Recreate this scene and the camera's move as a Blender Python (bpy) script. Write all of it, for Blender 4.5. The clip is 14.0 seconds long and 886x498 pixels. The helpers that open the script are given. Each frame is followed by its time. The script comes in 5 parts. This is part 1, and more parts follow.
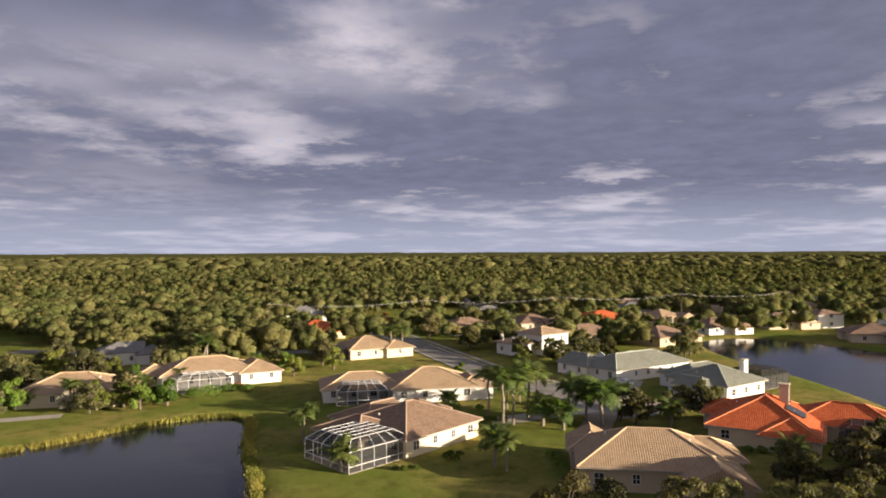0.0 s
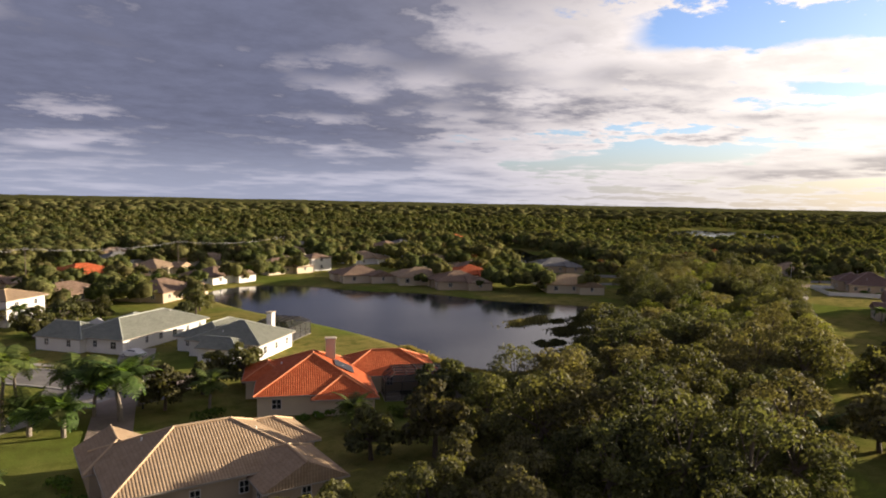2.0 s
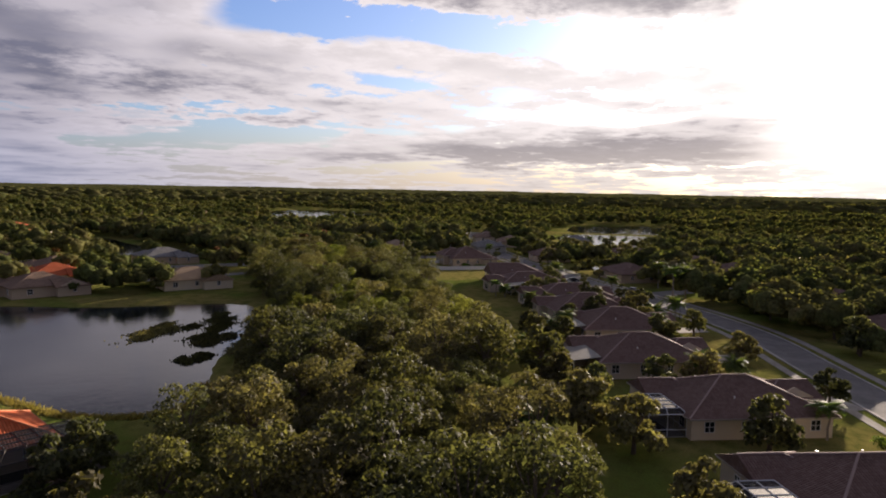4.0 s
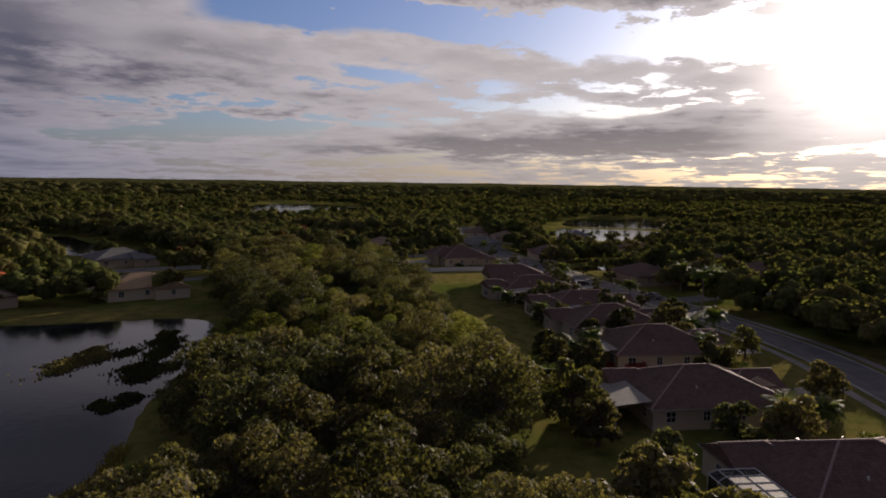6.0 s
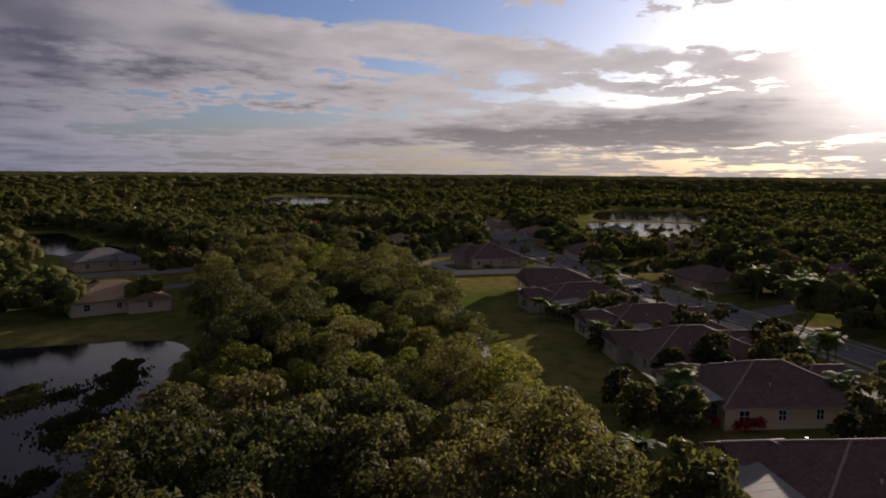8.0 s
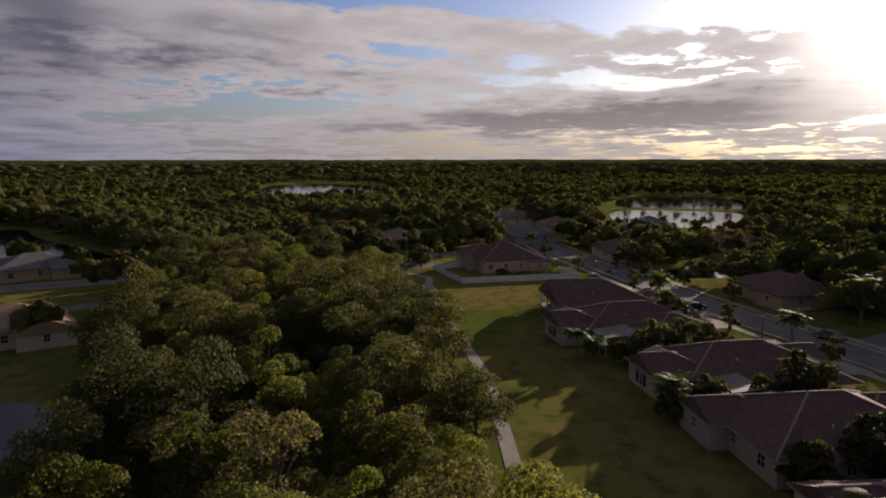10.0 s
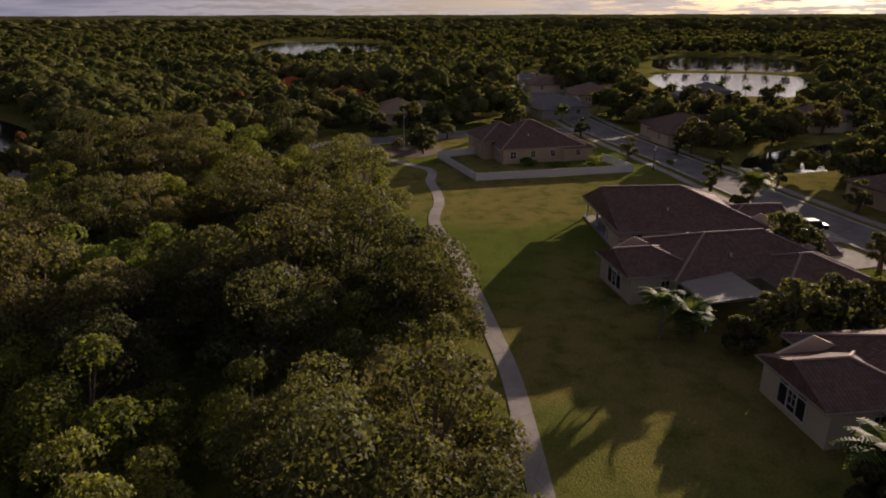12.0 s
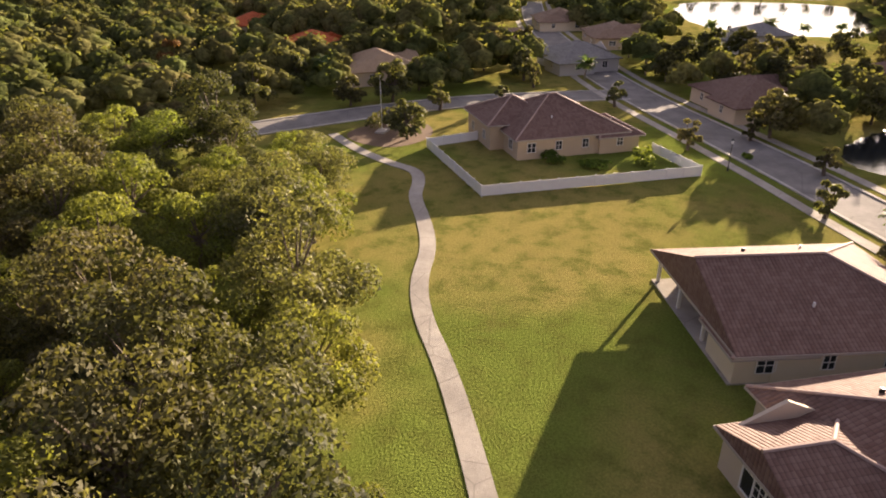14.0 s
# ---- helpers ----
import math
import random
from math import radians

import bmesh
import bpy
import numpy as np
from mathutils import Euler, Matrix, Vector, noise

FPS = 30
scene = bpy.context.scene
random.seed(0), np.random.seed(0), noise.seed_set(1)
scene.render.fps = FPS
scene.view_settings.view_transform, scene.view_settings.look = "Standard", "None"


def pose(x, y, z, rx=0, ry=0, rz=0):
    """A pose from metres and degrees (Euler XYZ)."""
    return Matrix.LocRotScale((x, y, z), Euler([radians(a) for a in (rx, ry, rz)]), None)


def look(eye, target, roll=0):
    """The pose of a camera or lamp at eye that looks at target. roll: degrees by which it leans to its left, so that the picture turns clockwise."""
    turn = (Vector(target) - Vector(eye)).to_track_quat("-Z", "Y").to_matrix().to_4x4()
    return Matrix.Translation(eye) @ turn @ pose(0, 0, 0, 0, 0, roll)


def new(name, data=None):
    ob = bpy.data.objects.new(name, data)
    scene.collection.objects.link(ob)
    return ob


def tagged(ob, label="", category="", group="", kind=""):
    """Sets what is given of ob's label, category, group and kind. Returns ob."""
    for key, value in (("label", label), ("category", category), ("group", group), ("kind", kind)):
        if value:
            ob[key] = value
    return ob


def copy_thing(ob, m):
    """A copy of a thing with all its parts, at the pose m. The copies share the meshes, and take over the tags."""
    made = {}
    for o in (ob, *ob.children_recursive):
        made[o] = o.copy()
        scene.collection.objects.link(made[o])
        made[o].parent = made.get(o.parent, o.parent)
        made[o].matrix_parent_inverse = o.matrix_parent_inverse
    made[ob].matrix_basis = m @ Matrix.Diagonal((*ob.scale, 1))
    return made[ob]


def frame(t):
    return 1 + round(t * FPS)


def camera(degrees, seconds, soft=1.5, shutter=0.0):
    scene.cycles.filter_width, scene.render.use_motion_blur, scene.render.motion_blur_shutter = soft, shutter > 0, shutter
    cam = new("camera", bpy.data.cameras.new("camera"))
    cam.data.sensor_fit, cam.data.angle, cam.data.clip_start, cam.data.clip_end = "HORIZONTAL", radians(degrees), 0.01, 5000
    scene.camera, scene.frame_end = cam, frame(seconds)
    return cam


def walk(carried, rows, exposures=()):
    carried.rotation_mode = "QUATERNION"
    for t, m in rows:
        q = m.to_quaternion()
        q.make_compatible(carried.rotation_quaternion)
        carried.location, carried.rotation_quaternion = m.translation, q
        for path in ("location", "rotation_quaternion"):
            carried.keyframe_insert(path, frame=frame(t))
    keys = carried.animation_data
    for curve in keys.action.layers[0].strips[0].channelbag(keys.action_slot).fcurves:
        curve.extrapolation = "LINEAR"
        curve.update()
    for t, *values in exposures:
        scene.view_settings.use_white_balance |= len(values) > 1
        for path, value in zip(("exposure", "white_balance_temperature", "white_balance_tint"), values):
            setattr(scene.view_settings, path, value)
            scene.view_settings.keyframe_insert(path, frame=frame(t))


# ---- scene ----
# The camera: seconds, place, heading (left of +y), pitch, roll
PATH = [
    (0.0, 0.00, 0.00, 29.98, 0.01, 0.18, -0.21),
    (0.5, -1.06, 5.86, 29.65, -4.88, -0.03, 0.09),
    (1.0, -1.62, 11.73, 29.51, -8.91, -0.32, 0.28),
    (1.5, -1.13, 17.90, 29.36, -17.67, -2.88, 0.64),
    (2.0, -0.49, 24.60, 29.03, -42.68, -4.03, 1.14),
    (2.5, 1.08, 30.60, 29.37, -55.51, -4.52, 1.17),
    (3.0, 3.70, 37.48, 28.98, -69.76, -4.26, 1.34),
    (3.5, 6.70, 42.16, 29.42, -75.66, -4.49, 1.29),
    (6.0, 36.79, 52.91, 29.15, -77.86, -5.69, 0.83),
    (6.5, 43.57, 54.77, 29.14, -77.07, -5.96, 0.69),
    (7.0, 50.44, 56.79, 29.00, -76.65, -6.20, 0.67),
    (7.5, 57.17, 59.22, 28.80, -76.51, -6.35, 0.56),
    (8.0, 64.55, 61.04, 28.52, -76.19, -6.41, 0.50),
    (10.5, 110.94, 70.20, 27.95, -74.33, -8.70, -0.54),
    (11.0, 120.70, 72.43, 27.05, -74.20, -12.30, -0.48),
    (11.5, 130.22, 74.45, 26.78, -73.94, -15.97, -0.36),
    (12.0, 139.23, 77.02, 26.72, -74.03, -19.20, -0.15),
    (12.5, 148.25, 79.39, 26.96, -74.11, -22.36, -0.02),
    (13.0, 157.17, 81.97, 27.66, -74.23, -24.65, -0.02),
    (13.5, 166.16, 84.12, 28.61, -74.05, -25.41, -0.28),
    (14.0, 175.14, 86.89, 28.85, -74.57, -25.65, -0.23),
]
cam = camera(66.5, 14.0, soft=1.9)


def flight_pose(x, y, z, yaw, pitch, roll):
    a, b = radians(yaw), radians(pitch)
    way = Vector((-math.sin(a) * math.cos(b), math.cos(a) * math.cos(b), math.sin(b)))
    return look((x, y, z), Vector((x, y, z)) + way, roll)


walk(cam, [(t, flight_pose(*row)) for t, *row in PATH],
     exposures=[(0.0, 1.4, 6800, 14), (1.5, 1.35, 6800, 14), (3.0, 1.05, 6400, 15), (3.7, 1.0, 6350, 18), (6.0, 0.0, 6300, 22), (10.5, 0.15, 6450, 22), (11.0, 0.25, 6500, 23), (11.5, 0.15, 6550, 23), (12.0, 0.3, 6700, 25), (12.5, 0.9, 6850, 26), (13.0, 1.75, 7000, 24), (14.0, 2.15, 7150, 22)])

# ---- light ----
SUN_AZ, SUN_EL = 109.5, 10.2          # clockwise from +y, degrees
sun_dir = Vector((math.sin(radians(SUN_AZ)) * math.cos(radians(SUN_EL)),
                  math.cos(radians(SUN_AZ)) * math.cos(radians(SUN_EL)), math.sin(radians(SUN_EL))))
sun = new("sun", bpy.data.lights.new("sun", "SUN"))
sun.data.energy, sun.data.angle, sun.data.color = 5.0, radians(0.6), (1.0, 0.86, 0.66)
sun.matrix_world = look((0, 0, 300), Vector((0, 0, 300)) - sun_dir)


class Tree:
    """Small helper to write node trees."""

    def __init__(self, tree):
        self.t = tree
        tree.nodes.clear()

    def n(self, kind, *ins, operation="", use_clamp=False, smooth=False, flat=False):
        node = self.t.nodes.new(kind)
        if operation:
            node.operation = operation
        if use_clamp:
            node.use_clamp = True
        if smooth:
            node.interpolation_type = "SMOOTHSTEP"
        if flat:
            node.noise_dimensions = "2D"
        for i, v in enumerate(ins):
            self.set(node.inputs[i], v)
        return node

    def set(self, sock, v):
        if v is None:
            return
        if isinstance(v, bpy.types.NodeSocket):
            self.t.links.new(v, sock)
        elif isinstance(v, bpy.types.Node):
            self.t.links.new(v.outputs[0], sock)
        else:
            sock.default_value = v

    def math(self, op, a, b=None, clamp=False):
        return self.n("ShaderNodeMath", a, b, operation=op, use_clamp=clamp).outputs[0]

    def vec(self, op, a, b=None):
        node = self.n("ShaderNodeVectorMath", a, b, operation=op)
        return node.outputs[1] if op in ("DOT_PRODUCT", "LENGTH") else node.outputs[0]

    def ramp(self, fac, lo, hi, a=0.0, b=1.0):
        node = self.n("ShaderNodeMapRange", fac, lo, hi, a, b, smooth=True)
        return node.outputs[0]

    def mix(self, fac, a, b, blend="MIX"):
        node = self.t.nodes.new("ShaderNodeMix")
        node.data_type, node.blend_type = "RGBA", blend
        self.set(node.inputs[0], fac), self.set(node.inputs[6], a), self.set(node.inputs[7], b)
        return node.outputs[2]

    def noise(self, vector, scale, detail=4.0, rough=0.55, out=0):
        node = self.n("ShaderNodeTexNoise")
        self.set(node.inputs["Vector"], vector)
        node.inputs["Scale"].default_value, node.inputs["Detail"].default_value = scale, detail
        node.inputs["Roughness"].default_value = rough
        return node.outputs[out]


def rgb(r, g, b):
    return (r, g, b, 1.0)


# Sky: clear Nishita sky behind a broken layer of stratocumulus, brighter round the sun
world = bpy.data.worlds.new("sky")
scene.world = world
world.use_nodes = True
w = Tree(world.node_tree)
sky = w.n("ShaderNodeTexSky")
sky.sky_type, sky.sun_disc, sky.sun_elevation, sky.sun_rotation = "NISHITA", False, radians(SUN_EL), radians(SUN_AZ)
sky.altitude, sky.dust_density, sky.ozone_density = 20.0, 1.5, 1.5
way = w.n("ShaderNodeTexCoord").outputs["Generated"]
parts = w.n("ShaderNodeSeparateXYZ", way)
height = w.math("MAXIMUM", parts.outputs[2], 0.0)
flat = w.math("ADD", height, 0.09)
plane = w.n("ShaderNodeCombineXYZ", w.math("DIVIDE", parts.outputs[0], flat), w.math("DIVIDE", parts.outputs[1], flat), 0.35)
toward = w.vec("DOT_PRODUCT", way, tuple(sun_dir))
big = w.noise(plane.outputs[0], 0.50, 3.0, 0.5)
mid = w.noise(plane.outputs[0], 1.25, 9.0, 0.58)
fine = w.noise(plane.outputs[0], 5.0, 8.0, 0.62)
puff = w.n("ShaderNodeTexVoronoi")
puff.feature = "SMOOTH_F1"
w.set(puff.inputs["Vector"], w.vec("ADD", plane.outputs[0], w.vec("SCALE", w.n("ShaderNodeCombineXYZ", mid, fine, 0.0).outputs[0])))
puff.inputs["Scale"].default_value = 2.4
cover = w.math("ADD", w.math("MULTIPLY", big, 0.80), w.math("ADD", w.math("MULTIPLY", mid, 0.92), w.math("MULTIPLY", fine, 0.20)))
cover = w.math("SUBTRACT", cover, w.math("MULTIPLY", puff.outputs[0], 0.20))
# the layer is closed away from the sun and breaks up towards it
cover = w.math("SUBTRACT", cover, w.ramp(toward, 0.15, 0.8, -0.30, 0.02))
azimuth = w.math("MULTIPLY", w.math("ARCTAN2", parts.outputs[0], parts.outputs[1]), 180 / math.pi)
azimuth = w.math("ADD", azimuth, w.math("MULTIPLY", w.math("SUBTRACT", mid, 0.5), 26.0))
rise_angle = w.math("MULTIPLY", w.math("ARCSINE", parts.outputs[2]), 180 / math.pi)
ragged = w.math("ADD", w.math("MULTIPLY", w.math("SUBTRACT", mid, 0.5), 5.0), w.math("MULTIPLY", w.math("SUBTRACT", fine, 0.5), 2.6))
rise_angle = w.math("ADD", rise_angle, ragged)


def bank(az, el, wide, high, amount, lean=0.0):
    """A soft-edged cloud bank or gap round a compass bearing and a height, in degrees."""
    a = w.math("DIVIDE", w.math("SUBTRACT", azimuth, az), wide)
    line = w.math("ADD", w.math("MULTIPLY", w.math("SUBTRACT", azimuth, az), lean), el)
    e = w.math("DIVIDE", w.math("SUBTRACT", rise_angle, line), high)
    far2 = w.math("ADD", w.math("MULTIPLY", a, a), w.math("MULTIPLY", e, e))
    return w.math("MULTIPLY", w.math("POWER", 2.718, w.math("MULTIPLY", far2, -1.0)), amount)


for form in ((60, 9.2, 22, 3.0, 0.24), (84, 12.3, 24, 1.8, -0.55, -0.08), (78, 16.5, 26, 2.0, 0.16), (60, 4.6, 15, 1.0, -0.22), (102, 8.0, 13, 1.6, 0.16), (88, 3.3, 15, 1.3, 0.34)):
    cover = w.math("ADD", cover, bank(*form))
overhead = w.ramp(rise_angle, 19.0, 36.0)
cover = w.math("ADD", cover, w.math("MULTIPLY", overhead, 0.5))
mask = w.ramp(cover, 0.755, 0.87)
depth = w.ramp(cover, 0.86, 1.26)
for form in ((6, 8.0, 20, 2.6, 0.8), (-22, 6.0, 10, 2.0, -0.3), (30, 16.0, 14, 3.5, 0.3), (45, 18.0, 14, 4.0, 0.5), (40, 5.0, 9, 2.0, 0.3), (-16, 15.0, 16, 2.5, -0.45), (88, 3.0, 15, 1.1, 0.35)):
    depth = w.math("ADD", depth, bank(*form))
depth = w.math("ADD", depth, overhead)
depth = w.math("MAXIMUM", w.math("MINIMUM", depth, 1.0), 0.0)
near_sun = w.ramp(toward, 0.15, 1.0)
dark = w.mix(near_sun, rgb(0.126, 0.140, 0.208), rgb(0.30, 0.285, 0.295))
light = w.mix(near_sun, rgb(0.48, 0.465, 0.53), rgb(0.95, 0.90, 0.83))
cloud = w.mix(depth, light, dark)
cloud = w.mix(1.0, cloud, w.ramp(fine, 0.25, 0.75, 0.88, 1.12), "MULTIPLY")
blue = w.mix(1.0, sky.outputs[0], rgb(0.105, 0.130, 0.190), "MULTIPLY")
body = w.mix(mask, blue, cloud)
haze_col = w.mix(w.ramp(toward, 0.3, 1.0), rgb(0.36, 0.40, 0.52), rgb(0.74, 0.66, 0.54))
body = w.mix(w.ramp(height, 0.11, 0.0, 0.0, 0.65), body, haze_col)
glow = w.math("POWER", w.math("MAXIMUM", toward, 0.0), 190.0)
body = w.mix(1.0, body, w.mix(glow, rgb(0, 0, 0), rgb(3.2, 2.9, 2.4)), "ADD")
glow2 = w.math("POWER", w.math("MAXIMUM", toward, 0.0), 22.0)
body = w.mix(1.0, body, w.mix(glow2, rgb(0, 0, 0), rgb(0.14, 0.125, 0.10)), "ADD")
w.n("ShaderNodeOutputWorld", w.n("ShaderNodeBackground", body, 0.53))

# ---- materials ----


def material(name, build):
    m = bpy.data.materials.new(name)
    m.use_nodes = True
    t = Tree(m.node_tree)
    t.n("ShaderNodeOutputMaterial", build(t))
    return m


def surface(t, color, rough=0.8, metal=0.0, bump=None, bump_d=0.05, spec=0.3):
    p = t.n("ShaderNodeBsdfPrincipled")
    t.set(p.inputs["Base Color"], color)
    t.set(p.inputs["Roughness"], rough)
    t.set(p.inputs["Metallic"], metal)
    t.set(p.inputs["Specular IOR Level"], spec)
    if bump is not None:
        b = t.n("ShaderNodeBump")
        t.set(b.inputs["Height"], bump)
        b.inputs["Distance"].default_value = bump_d
        b.inputs["Strength"].default_value = 1.0
        t.t.links.new(b.outputs[0], p.inputs["Normal"])
    return p


def coords(t, kind="Object"):
    return t.n("ShaderNodeTexCoord").outputs[kind]


def place(t):
    return t.n("ShaderNodeNewGeometry").outputs["Position"]


def plain(name, col, rough=0.7, var=0.15, scale=1.5, metal=0.0, fine=20.0, bump=0.01):
    def build(t):
        c = place(t)
        a = t.noise(c, scale, 5.0)
        b = t.noise(c, fine, 3.0)
        k = t.math("ADD", t.math("MULTIPLY", a, 2 * var), t.math("MULTIPLY", b, var))
        k = t.math("ADD", k, 1.0 - 1.5 * var)
        return surface(t, t.mix(1.0, rgb(*col), k, "MULTIPLY"), rough, metal, b, bump)
    return material(name, build)


def grass_mat():
    def build(t):
        c = place(t)
        patch = t.noise(c, 0.035, 5.0, 0.6)
        mid = t.noise(c, 0.35, 6.0, 0.65)
        fine = t.noise(c, 5.0, 4.0, 0.7)
        col = t.mix(t.ramp(patch, 0.38, 0.60), rgb(0.130, 0.166, 0.033), rgb(0.240, 0.205, 0.064))
        col = t.mix(t.ramp(mid, 0.42, 0.72), col, rgb(0.108, 0.122, 0.028))
        col = t.mix(t.math("MULTIPLY", t.ramp(t.noise(c, 0.06, 8.0, 0.75), 0.52, 0.80), 0.6), col, rgb(0.19, 0.135, 0.055))
        col = t.mix(1.0, col, t.ramp(fine, 0.2, 0.8, 0.72, 1.28), "MULTIPLY")
        return surface(t, col, 1.0, 0, fine, 0.12, 0.0)
    return material("grass", build)


def leaf_mat(name, cols, vary=0.5, trans=0.35, gloss=0.65, spec=0.15):
    def build(t):
        g = t.n("ShaderNodeNewGeometry")
        o = t.n("ShaderNodeObjectInfo").outputs["Random"]
        r = g.outputs["Random Per Island"]
        col = t.mix(t.ramp(t.noise(g.outputs["Position"], 0.07, 3.0), 0.38, 0.62), rgb(*cols[0]), rgb(*cols[1]))
        tree = t.math("MAXIMUM", o, t.ramp(t.noise(g.outputs["Position"], 0.11, 2.0), 0.45, 0.75)) if name == "far_leaves" else o
        col = t.mix(t.math("MULTIPLY", t.ramp(tree, 0.45, 1.0), 0.7), col, rgb(*cols[2]))
        col = t.mix(1.0, col, t.ramp(t.math("FRACT", t.math("MULTIPLY", o, 7.3)), 0.0, 1.0, 0.7, 1.3), "MULTIPLY")
        col = t.mix(1.0, col, t.math("ADD", t.math("MULTIPLY", r, 2 * vary), 1 - vary), "MULTIPLY")
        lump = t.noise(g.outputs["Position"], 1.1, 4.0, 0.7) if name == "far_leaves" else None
        # shaded hollows and lit lumps of the far crowns, painted with the bump's noise
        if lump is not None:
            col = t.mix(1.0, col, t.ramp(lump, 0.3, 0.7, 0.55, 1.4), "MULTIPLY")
        d = surface(t, col, gloss, 0, lump, 0.5, spec)
        tr = t.n("ShaderNodeBsdfTranslucent", t.mix(1.0, col, rgb(1.4, 1.42, 0.65), "MULTIPLY"))
        return t.n("ShaderNodeMixShader", trans, d, tr)
    return material(name, build)


def tile_mat(name, col, col2, stain=0.5):
    """Barrel roof tiles laid in courses; the mesh carries its own slope coordinates in metres."""
    def build(t):
        uv = coords(t, "UV")
        s = t.n("ShaderNodeSeparateXYZ", uv)
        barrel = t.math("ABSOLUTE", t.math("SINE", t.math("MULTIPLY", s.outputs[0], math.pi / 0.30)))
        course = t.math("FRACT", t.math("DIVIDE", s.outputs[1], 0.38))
        hgt = t.math("ADD", t.math("MULTIPLY", barrel, 0.6), t.math("MULTIPLY", course, -0.5))
        cell = t.n("ShaderNodeTexWhiteNoise", t.vec("FLOOR", t.vec("DIVIDE", uv, (0.30, 0.38, 1.0))), flat=True).outputs[0]
        p = place(t)
        base = t.mix(t.ramp(cell, 0.0, 1.0), rgb(*col), rgb(*col2))
        base = t.mix(t.math("MULTIPLY", t.ramp(t.noise(p, 0.35, 6.0, 0.65), 0.48, 0.75), stain), base, rgb(*[0.45 * v for v in col]))
        # shade along the course laps and in the barrel troughs, put into the colour
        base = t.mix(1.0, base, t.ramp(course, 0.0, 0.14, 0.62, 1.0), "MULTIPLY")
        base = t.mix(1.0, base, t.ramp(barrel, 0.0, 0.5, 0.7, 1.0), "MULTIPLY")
        return surface(t, base, 0.8, 0, hgt, 0.07, 0.15)
    return material(name, build)


def water_mat():
    def build(t):
        c = place(t)
        ripple = t.math("ADD", t.noise(c, 0.9, 4.0, 0.6), t.math("MULTIPLY", t.noise(c, 0.06, 3.0), 1.5))
        p = surface(t, rgb(0.012, 0.016, 0.022), t.ramp(t.noise(c, 0.03, 3.0), 0.35, 0.7, 0.03, 0.12), 0, ripple, 0.02, 0.5)
        p.inputs["IOR"].default_value = 1.33
        return p
    return material("pond_water", build)


def screen_mat():
    def build(t):
        d = surface(t, rgb(0.02, 0.022, 0.024), 0.6)
        return t.n("ShaderNodeMixShader", 0.62, t.n("ShaderNodeBsdfTransparent"), d)
    return material("insect_screen", build)


def road_mat(name, col):
    def build(t):
        c = place(t)
        a, b = t.noise(c, 0.25, 6.0, 0.65), t.noise(c, 9.0, 4.0, 0.7)
        k = t.math("ADD", t.ramp(a, 0.3, 0.75, 0.72, 1.15), t.math("MULTIPLY", b, 0.25))
        crack = t.n("ShaderNodeTexVoronoi")
        crack.feature = "DISTANCE_TO_EDGE"
        t.set(crack.inputs["Vector"], c)
        crack.inputs["Scale"].default_value = 0.22
        base = t.mix(1.0, rgb(*col), k, "MULTIPLY")
        base = t.mix(t.ramp(crack.outputs[0], 0.0, 0.012, 0.5, 0.0), base, rgb(*[v * 0.45 for v in col]))
        return surface(t, base, 0.92, 0, b, 0.02, 0.12)
    return material(name, build)


def bark_mat(name, col):
    def build(t):
        c = coords(t)
        a = t.noise(t.vec("MULTIPLY", c, (6.0, 6.0, 1.2)), 1.5, 6.0, 0.7)
        return surface(t, t.mix(t.ramp(a, 0.3, 0.7), rgb(*[v * 0.55 for v in col]), rgb(*col)), 0.9, 0, a, 0.05)
    return material(name, build)


GRASS = grass_mat()
WATER = water_mat()
ASPHALT = road_mat("asphalt", (0.215, 0.203, 0.186))
CONCRETE = road_mat("concrete", (0.36, 0.33, 0.285))
PAVERS = road_mat("brick_pavers", (0.30, 0.24, 0.20))
KERB = road_mat("kerb_concrete", (0.42, 0.40, 0.36))
SOIL = plain("bare_soil", (0.16, 0.105, 0.065), 0.95, 0.3, 0.4)
OAK = leaf_mat("oak_leaves", [(0.074, 0.080, 0.038), (0.116, 0.114, 0.046), (0.160, 0.136, 0.068)], 0.5, 0.42)
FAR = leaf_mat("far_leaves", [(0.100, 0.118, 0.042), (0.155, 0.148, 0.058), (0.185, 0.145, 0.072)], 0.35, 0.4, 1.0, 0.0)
YOUNG = leaf_mat("young_oak_leaves", [(0.118, 0.142, 0.035), (0.165, 0.175, 0.045), (0.175, 0.165, 0.060)], 0.5, 0.48)
SHRUB = leaf_mat("shrub_leaves", [(0.085, 0.150, 0.025), (0.120, 0.170, 0.030), (0.170, 0.170, 0.040)])
PALM = leaf_mat("palm_leaves", [(0.075, 0.125, 0.030), (0.110, 0.145, 0.038), (0.145, 0.150, 0.050)])
REED = leaf_mat("reed_leaves", [(0.270, 0.235, 0.065), (0.200, 0.210, 0.050), (0.290, 0.220, 0.075)])
FLOWER = leaf_mat("bougainvillea", [(0.42, 0.022, 0.035), (0.50, 0.05, 0.06), (0.36, 0.03, 0.05)])
RUST = leaf_mat("autumn_leaves", [(0.170, 0.070, 0.025), (0.150, 0.085, 0.030), (0.190, 0.080, 0.030)])
BLOSSOM = leaf_mat("pale_blossom", [(0.42, 0.40, 0.33), (0.36, 0.35, 0.28), (0.46, 0.43, 0.36)])
BARK = bark_mat("oak_bark", (0.16, 0.125, 0.095))
PALM_BARK = bark_mat("palm_bark", (0.30, 0.255, 0.205))
